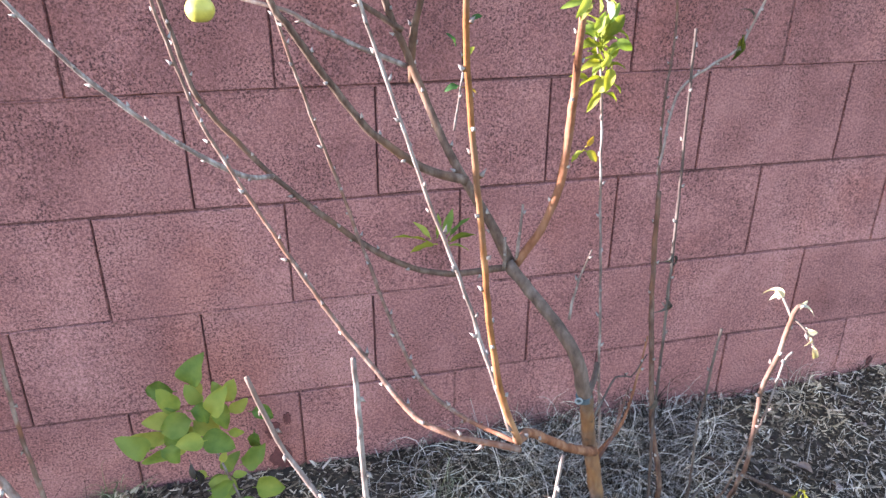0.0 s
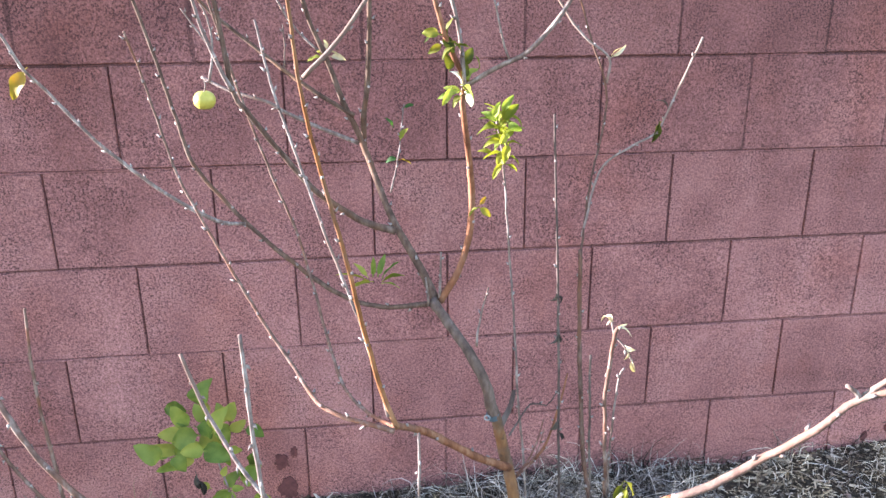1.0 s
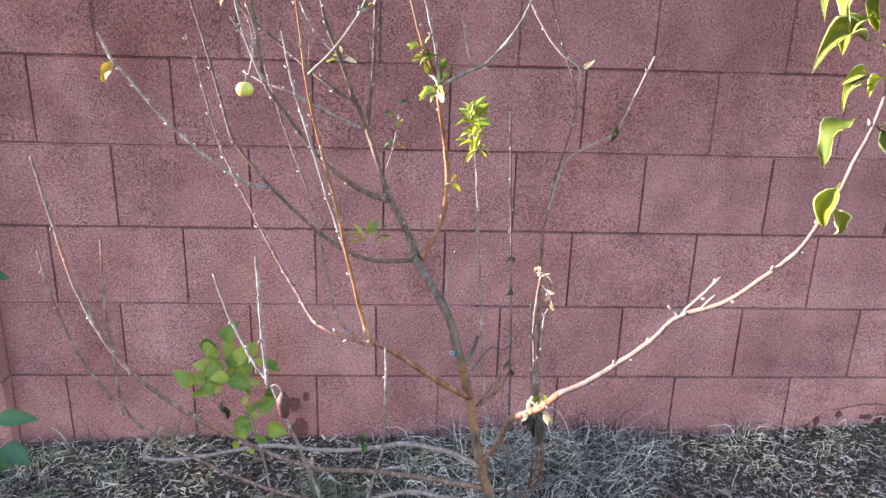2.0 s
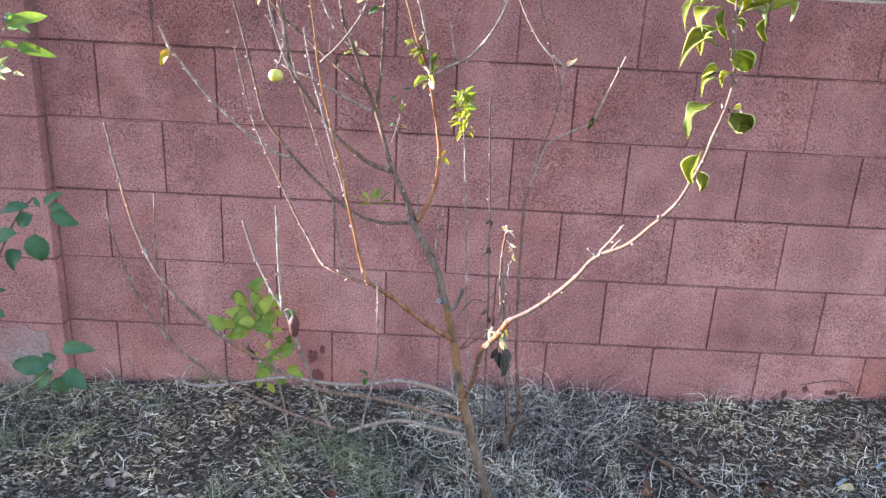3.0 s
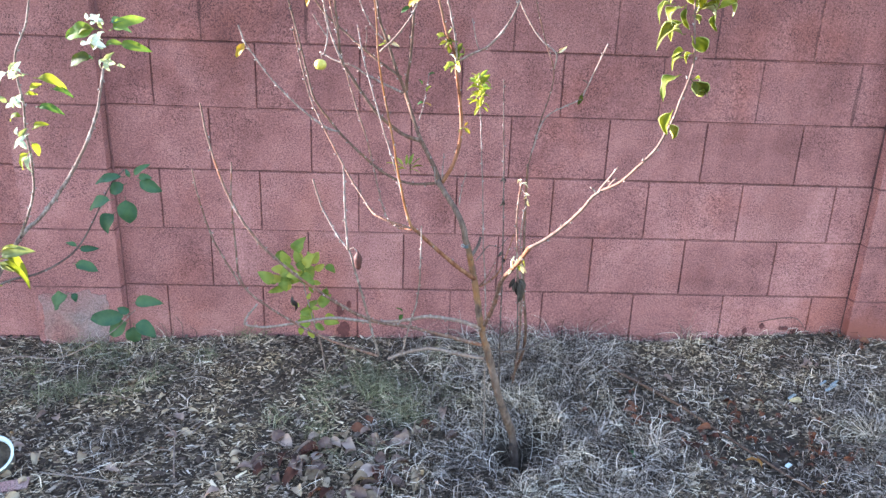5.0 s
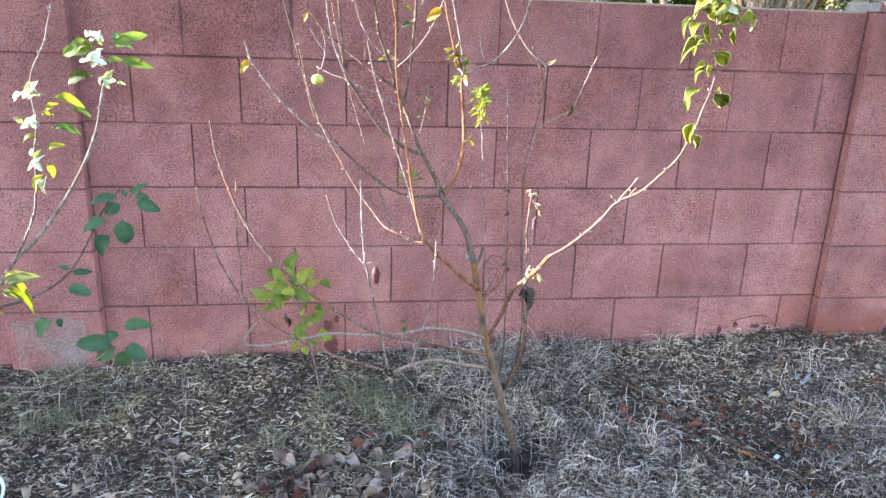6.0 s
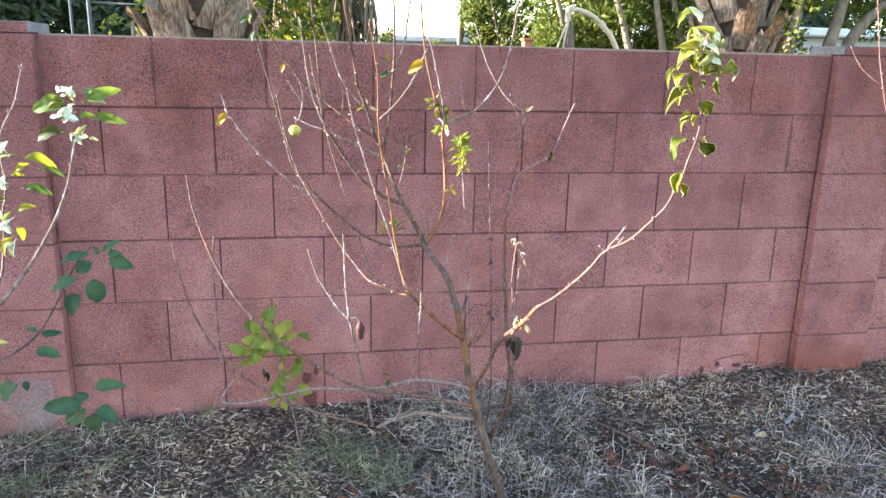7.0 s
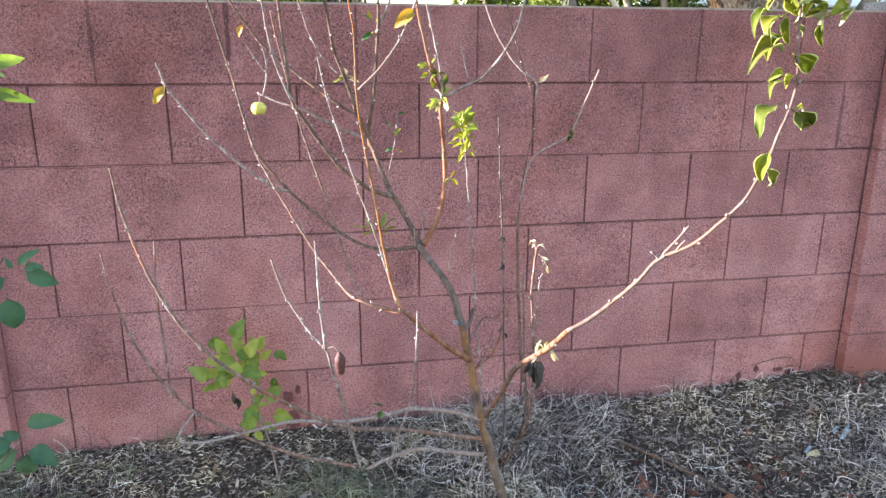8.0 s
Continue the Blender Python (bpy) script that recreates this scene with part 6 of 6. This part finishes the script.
worn_patch(-2.57, -2.258, -0.02, 0.243, -0.05, 3, "worn grey patch on the bottom block of the pillar")
bm = bmesh.new()
tube(bm, spline([(0.574, -0.008, 0.131), (0.66, -0.008, 0.150), (0.745, -0.008, 0.153), (0.79, -0.010, 0.11), (0.822, -0.02, 0.06)], 0.02), lambda u: 0.0015, 5)
tagged(part("wire", bm, DRY_STEM, smooth=True), "thin dark wire bent along the foot of the wall", "wire")
for k, (x, y, h) in enumerate(((-1.99, -0.012, 0.11), (-2.06, -0.02, 0.09), (-1.93, -0.015, 0.06))):
    bm = bmesh.new()
    z = ground_z(x, y)
    tube(bm, spline([(x, y, z - 0.01), (x + 0.004, y, z + h * 0.6), (x - 0.02, y - 0.004, z + h)], 0.015), lambda u: 0.0022 - 0.0012 * u, 5)
    tagged(part("dry_weed", bm, STRAW, smooth=True), "pale dry weed stalk against the wall", "weed", "dry weeds at the wall foot")

# ---- twig that hangs in front of the far end of the wall ----
red_twig = thing("hanging_twig", "thin pinkish bare twig in front of the pillar", "twig", (0, 0, 0))
stem = limb("stem", red_twig, [(0.68, -0.55, 1.738), (0.711, -0.55, 1.607), (0.736, -0.55, 1.502), (0.767, -0.55, 1.405), (0.824, -0.55, 1.254), (0.933, -0.55, 1.022), (1.088, -0.6, 0.539), (1.138, -0.62, -0.06)], 0.0017, 0.003, TWIG_RED, 0.05)
limb("twig", stem, [(0.65, -0.5, 1.546), (0.686, -0.52, 1.476), (0.73, -0.54, 1.433), (0.765, -0.55, 1.41)], 0.0011, 0.0015, TWIG_RED, 0.05)

# ---- beyond the wall ----
def palm(x, y, r, tall, label, seed, fibre):
    """A palm trunk clad in overlapping cut frond bases."""
    rng = random.Random(seed)
    tree = thing("palm_tree", label, "palm", (x, y, 0), "palms behind the wall")
    bm = bmesh.new()
    tube(bm, [Vector((0, 0, tall * k / 12)) for k in range(13)], lambda u: r * (0.84 + 0.04 * math.sin(u * 20)), 18)
    part("trunk", bm, PALM_CORE, tree, smooth=True)
    kinds = []
    for v in range(6):
        bm = bmesh.new()
        rows, lean = [], rng.uniform(-0.05, 0.05)
        for i in range(7):
            u = i / 6
            w = 0.100 * (1 - 0.30 * u) * rng.uniform(0.9, 1.1)
            out = 0.0 + 0.12 * u ** 1.2
            th = 0.045 * (1 - 0.3 * u)
            rag = [rng.uniform(-0.05, 0.02) for q in range(7)] if i == 6 else [0] * 7
            front = [(s * w + lean * u, -out - th * (0.9 - 0.8 * s * s) + rng.uniform(-0.004, 0.004), 0.33 * u + rag[k]) for k, s in enumerate((-1, -0.6, -0.2, 0.2, 0.6, 1))]
            rows.append([bm.verts.new(c) for c in front + [(lean * u, -out + th, 0.33 * u + rag[6])]])
        for a, b in zip(rows, rows[1:]):
            for k in range(7):
                bm.faces.new((a[k], a[(k + 1) % 7], b[(k + 1) % 7], b[k]))
        bm.faces.new(rows[-1])
        kinds.append(mesh_of("frond_base", bm, fibre))
    row, z = 0, -0.1
    while z < tall - 0.3:
        for k in range(8):
            a = 45.0 * (k + 0.5 * (row % 2)) + rng.uniform(-6, 6)
            t = radians(a)
            piece("frond_base", rng.choice(kinds), pose(r * 0.80 * math.sin(t), -r * 0.80 * math.cos(t), z + rng.uniform(-0.04, 0.04), rng.uniform(-5, 8), rng.uniform(-14, 14), a), tree)
        row, z = row + 1, z + 0.19


palm(-1.88, 1.75, 0.27, 2.9, "thick palm trunk clad in grey-tan frond bases", 3, PALM_GREY)
palm(2.16, 2.75, 0.285, 3.1, "thick palm trunk clad in orange-tan frond bases", 4, PALM_FIBRE)


def crown_mesh(seed, clumps, leaf, per):
    """Many small leaves gathered in uneven clumps: (centre, radius) pairs."""
    rng = np.random.default_rng(seed)
    co, faces = [], []
    for (cx, cy, cz), rad in clumps:
        n = int(per * rad * rad)
        d = rng.normal(size=(n, 3))
        d /= np.linalg.norm(d, axis=1)[:, None]
        c = np.array((cx, cy, cz)) + d * (rad * rng.random(n) ** 0.45)[:, None] * np.array((1, 1, 0.8))
        a = rng.normal(size=(n, 3))
        a /= np.linalg.norm(a, axis=1)[:, None]
        b = np.cross(a, rng.normal(size=(n, 3)))
        b /= np.linalg.norm(b, axis=1)[:, None]
        s = leaf * rng.uniform(0.6, 1.4, n)[:, None]
        up = np.cross(a, b) * s * 0.18
        for p0, p1, p2, p3 in zip(c - a * s, c + b * s * 0.42 + up, c + a * s, c - b * s * 0.42 + up):
            k = len(co)
            co += [tuple(p0), tuple(p1), tuple(p2), tuple(p3)]
            faces += [(k, k + 1, k + 2), (k, k + 2, k + 3)]
    return co, faces


def tree_of(name, label, at, stems, clumps, mat, leaf, per, seed, r0=0.11, group=""):
    ob = thing(name, label, "tree", at, group)
    for s in stems:
        bm = bmesh.new()
        line = spline(s, 0.2)
        tube(bm, [q + 0.03 * noise.noise_vector(q * 2) for q in line], lambda u: r0 * (1 - 0.65 * u), 9)
        part("trunk" if s is stems[0] else "limb", bm, TREE_BARK, ob, smooth=True)
    co, faces = crown_mesh(seed, clumps, leaf, per)
    me = bpy.data.meshes.new("crown")
    me.from_pydata(co, [], faces)
    me.materials.append(mat)
    crown = new("crown", me)
    crown.parent = ob
    return ob


def cloud(seed, lo, hi, n, r):
    rng = random.Random(seed)
    return [(tuple(rng.uniform(a, b) for a, b in zip(lo, hi)), rng.uniform(*r)) for k in range(n)]


tree_of("broadleaf_tree", "leafy sunlit green tree with several slanting trunks", (3.3, 8.2, 0),
        [[(0.1, -0.2, 0), (0.3, -0.3, 1.4), (-0.2, -0.2, 3.0)], [(0.5, -0.3, 0), (0.75, -0.4, 1.4), (0.5, -0.3, 3.0)], [(0.6, -0.2, 0), (1.1, -0.3, 1.4), (1.0, 0.2, 3.0)], [(-0.1, 0.3, 0), (-0.5, 0.2, 1.6), (-0.9, 0.2, 2.8)]],
        cloud(1, (-0.95, -0.2, 1.0), (1.7, 0.9, 3.4), 52, (0.28, 0.5)) + cloud(2, (-0.5, 1.2, 0.6), (1.9, 2.4, 3.6), 34, (0.45, 0.65)), CROWN, 0.05, 1700, 31, 0.09)
tree_of("broadleaf_tree", "shady green tree forking low over the wall", (6.3, 7.0, 0),
        [[(-0.15, 0, 0), (-0.1, 0, 1.6), (0.35, 0.2, 3.0)], [(0.05, 0.1, 0), (0.25, 0.1, 1.7), (1.1, 0.2, 2.7)], [(-0.75, 0, 0), (-0.7, 0, 1.6), (-0.5, 0.1, 2.6)]],
        cloud(3, (-1.2, -0.2, 1.3), (-0.35, 0.6, 3.2), 18, (0.28, 0.45)) + cloud(4, (-1.3, 0.6, 1.0), (-0.4, 1.4, 2.6), 14, (0.35, 0.5)) + cloud(5, (0.6, 0.2, 2.3), (2.4, 1.6, 3.4), 12, (0.35, 0.6)), CROWN, 0.05, 1800, 32, 0.15)
tree_of("citrus_tree", "bushy citrus tree with yellow-green leaves", (-1.43, 4.3, 0),
        [[(0, 0, 0), (0.05, 0, 0.8), (0.1, 0, 1.6)]],
        cloud(6, (-0.5, -0.4, 1.1), (0.35, 0.6, 2.5), 16, (0.25, 0.42)), CROWN_CITRUS, 0.045, 2200, 33, 0.06)
tree_of("citrus_tree", "thin yellow-leaved shrub above the wall", (-2.45, 2.6, 0),
        [[(0, 0, 0), (0.02, 0, 0.9), (0.0, 0, 1.7)]],
        cloud(7, (-0.2, -0.2, 1.2), (0.15, 0.2, 1.9), 7, (0.1, 0.2)), CROWN_CITRUS, 0.03, 1300, 34, 0.03)
tree_of("pine_tree", "dark green pine far behind the gardens", (6.2, 26.0, 0),
        [[(0, 0, 0), (0.1, 0, 2.5), (0, 0, 5.5)]],
        cloud(8, (-1.2, -1.0, 2.2), (2.2, 1.0, 5.8), 22, (0.5, 0.9)), CROWN, 0.12, 420, 35, 0.2)
for k, (x, y, w, seed) in enumerate(((-7.2, 20.0, 2.6, 40), (-3.6, 22.0, 2.4, 41), (-11.0, 19.0, 2.6, 42), (13.5, 24.0, 2.8, 43), (19.0, 25.0, 3.0, 44))):
    tree_of("broadleaf_tree", "dark distant garden tree", (x, y, 0), [[(0, 0, 0), (0.1, 0, 1.5), (0, 0, 3.0)]],
            cloud(seed, (-w, -1.0, 0.8), (w, 1.0, 4.4), 34, (0.7, 1.2)), CROWN_DARK, 0.15, 420, seed, 0.2, "distant garden trees")
# unseen tree, added out of view to keep sun off palms and wall end
tree_of("broadleaf_tree", "unseen green tree added to shade the palms and the wall end", (-6.2, 3.0, 0),
        [[(0, 0, 0), (0.1, 0, 1.2), (0, 0, 2.6)], [(0, 0, 0.9), (0.1, -0.6, 1.8), (0, -1.1, 2.6)], [(0, 0, 1.0), (0, 0.7, 1.9), (0.1, 1.3, 2.8)]],
        cloud(60, (-0.5, -1.5, 2.1), (0.5, -0.7, 3.4), 14, (0.32, 0.45)) + cloud(61, (-0.6, -0.6, 2.0), (0.6, 2.4, 3.9), 13, (0.3, 0.5)), CROWN, 0.055, 1500, 62, 0.10)
tree_of("hedge", "low green hedge in the far gardens", (3.4, 24.0, 0), [[(0, 0, 0), (0, 0, 0.5), (0, 0, 1.0)]],
        cloud(50, (-0.7, -0.4, 0.6), (0.5, 0.4, 2.3), 14, (0.35, 0.5)) + cloud(52, (-2.2, -0.4, 0.6), (-1.8, 0.4, 2.6), 6, (0.25, 0.35)), CROWN, 0.09, 500, 51, 0.05)


def dry_vines():
    """A tangle of hanging dead stems over a frame."""
    ob = thing("dry_vines", "tangle of hanging dead brown vine stems", "vine", (-1.03, 5.4, 0))
    rng = random.Random(77)
    bm = bmesh.new()
    for k in range(240):
        x, y = max(-0.5, min(0.42, rng.gauss(0, 0.28))), rng.gauss(0, 0.25)
        top = 2.6 - 0.9 * x * x + rng.uniform(-0.4, 0.2)
        p = Vector((x, y, top))
        line = [p]
        for i in range(6):
            p = p + Vector((rng.uniform(-0.09, 0.09), rng.uniform(-0.09, 0.09), -top / 6.2))
            line.append(p)
        tube(bm, line, lambda u: 0.011 - 0.005 * u, 4)
    part("tangle", bm, TREE_BARK, ob)
    co, faces = crown_mesh(78, cloud(79, (0.1, -0.1, 1.6), (0.36, 0.5, 2.7), 12, (0.14, 0.22)), 0.05, 1500)
    me = bpy.data.meshes.new("foliage")
    me.from_pydata(co, [], faces)
    me.materials.append(CROWN_DARK)
    leafage = new("foliage", me)
    leafage.parent = ob


dry_vines()


def umbrella():
    """A folded cantilever parasol hanging from a bowed pole."""
    ob = thing("garden_umbrella", "folded grey parasol hanging from a bowed tan pole", "umbrella", (1.345, 4.5, 0))
    bm = bmesh.new()
    tube(bm, spline([(0.85, 0, 0), (0.80, 0, 0.9), (0.55, 0, 1.63), (0.36, 0, 1.88), (0.19, 0, 1.99), (0.03, 0, 2.025)], 0.06), lambda u: 0.026, 12)
    part("pole", bm, POLE_PAINT, ob, smooth=True)
    for at in ((0.36, 0, 1.88), (0.03, 0, 2.02)):
        bm = bmesh.new()
        tube(bm, [Vector(at) + Vector((-0.02, 0, 0.02)), Vector(at) + Vector((0.025, 0, -0.02))], lambda u: 0.034, 12)
        part("collar", bm, POLE_PAINT, ob)
    bm = bmesh.new()
    tube(bm, [Vector((0.0, 0, 2.04)), Vector((-0.005, 0, 1.97)), Vector((0.0, 0, 1.9))], lambda u: 0.03, 10)
    part("hanger", bm, POLE_PAINT, ob)
    bm = bmesh.new()
    rings = []
    for i in range(9):
        u = i / 8
        rings.append([bm.verts.new(((0.02 + 0.085 * u ** 0.7) * (1 + 0.22 * math.sin(a * 8)) * math.cos(a) + 0.02, (0.02 + 0.085 * u ** 0.7) * (1 + 0.22 * math.sin(a * 8)) * math.sin(a), 1.93 - 1.25 * u)) for a in (2 * math.pi * k / 32 for k in range(32))])
    for a, b in zip(rings, rings[1:]):
        for k in range(32):
            bm.faces.new((a[k], a[(k + 1) % 32], b[(k + 1) % 32], b[k]))
    bm.faces.new(rings[-1])
    part("canopy", bm, CANVAS, ob, "folded grey-brown canvas canopy", smooth=True)
    for dx in (-0.10, -0.05):
        bm = bmesh.new()
        tube(bm, spline([(0.0, -0.02, 1.93), (dx, -0.06, 1.7), (dx * 1.6, -0.08, 1.5)], 0.06), lambda u: 0.008, 6)
        part("rib", bm, POLE_PAINT, ob)
    bm = bmesh.new()
    box(bm, (0.55, -0.35, 0.0), (1.15, 0.35, 0.08), 0.02)
    part("base", bm, STEEL, ob)


umbrella()


def far_house(at, size, label, roof_over):
    ob = thing("house", label, "house", at)
    w, d, h = size
    bm = bmesh.new()
    box(bm, (-w / 2, 0, 0), (w / 2, d, h), 0.03)
    part("wall", bm, STUCCO, ob)
    bm = bmesh.new()
    box(bm, (-w / 2 - roof_over, -roof_over, h + 0.002), (w / 2 + roof_over, d + roof_over, h + 0.22), 0.04)
    part("roof", bm, ROOF, ob, "flat pale roof edge")
    return ob


house = far_house((6.2, 29.0, 0), (9.0, 6.0, 2.35), "low grey house with a flat roof far off", 0.3)
bm = bmesh.new()
box(bm, (-0.9, 0.2, 2.57), (-0.3, 0.8, 2.9), 0.03)
part("cooler", bm, STEEL, house, "grey roof cooler box")
far_house((11.5, 15.0, 0), (7.0, 5.0, 2.35), "pale flat-roofed house behind the trees", 0.4)

pole = thing("palm_tree", "tall thin distant palm trunk against the sky", "palm", (4.78, 27.0, 0))
bm = bmesh.new()
tube(bm, [Vector((0.03 * math.sin(k), 0, 0.45 * k)) for k in range(18)], lambda u: 0.14 + 0.03 * math.sin(u * 60), 10)
part("trunk", bm, TREE_BARK, pole, smooth=True)

for x in (-3.8, -3.61):
    post = thing("fence_post", "thin grey metal post behind the wall", "post", (x, 6.0, 0), "metal posts")
    bm = bmesh.new()
    tube(bm, [Vector((0, 0, 0)), Vector((0, 0, 1.5)), Vector((0, 0, 2.9))], lambda u: 0.014 if x < -3.7 else 0.022, 10)
    part("post", bm, STEEL, post, smooth=True)

for z in (2.02, 2.16):
    rail = new("fence_rail")
    tagged(rail, "thin grey metal rail between the posts", "rail", "metal rails")
    bm = bmesh.new()
    tube(bm, [Vector((-3.6, 6.0, z)), Vector((-2.9, 6.01, z - 0.01)), Vector((-2.2, 6.0, z))], lambda u: 0.01, 6)
    part("bar", bm, STEEL, rail, smooth=True)

for x, w, h in ((1.84, 0.13, 1.80), (2.35, 0.18, 1.66)):
    pier = thing("brick_pier", "short orange brick pier in the next garden", "pier", (x, 7.6, 0), "orange brick piers")
    bm = bmesh.new()
    box(bm, (-w / 2, -w / 2, 0), (w / 2, w / 2, h), 0.012)
    part("shaft", bm, TERRACOTTA, pier)
    bm = bmesh.new()
    box(bm, (-w / 2 - 0.02, -w / 2 - 0.02, h + 0.002), (w / 2 + 0.02, w / 2 + 0.02, h + 0.04), 0.008)
    part("cap", bm, TERRACOTTA, pier)
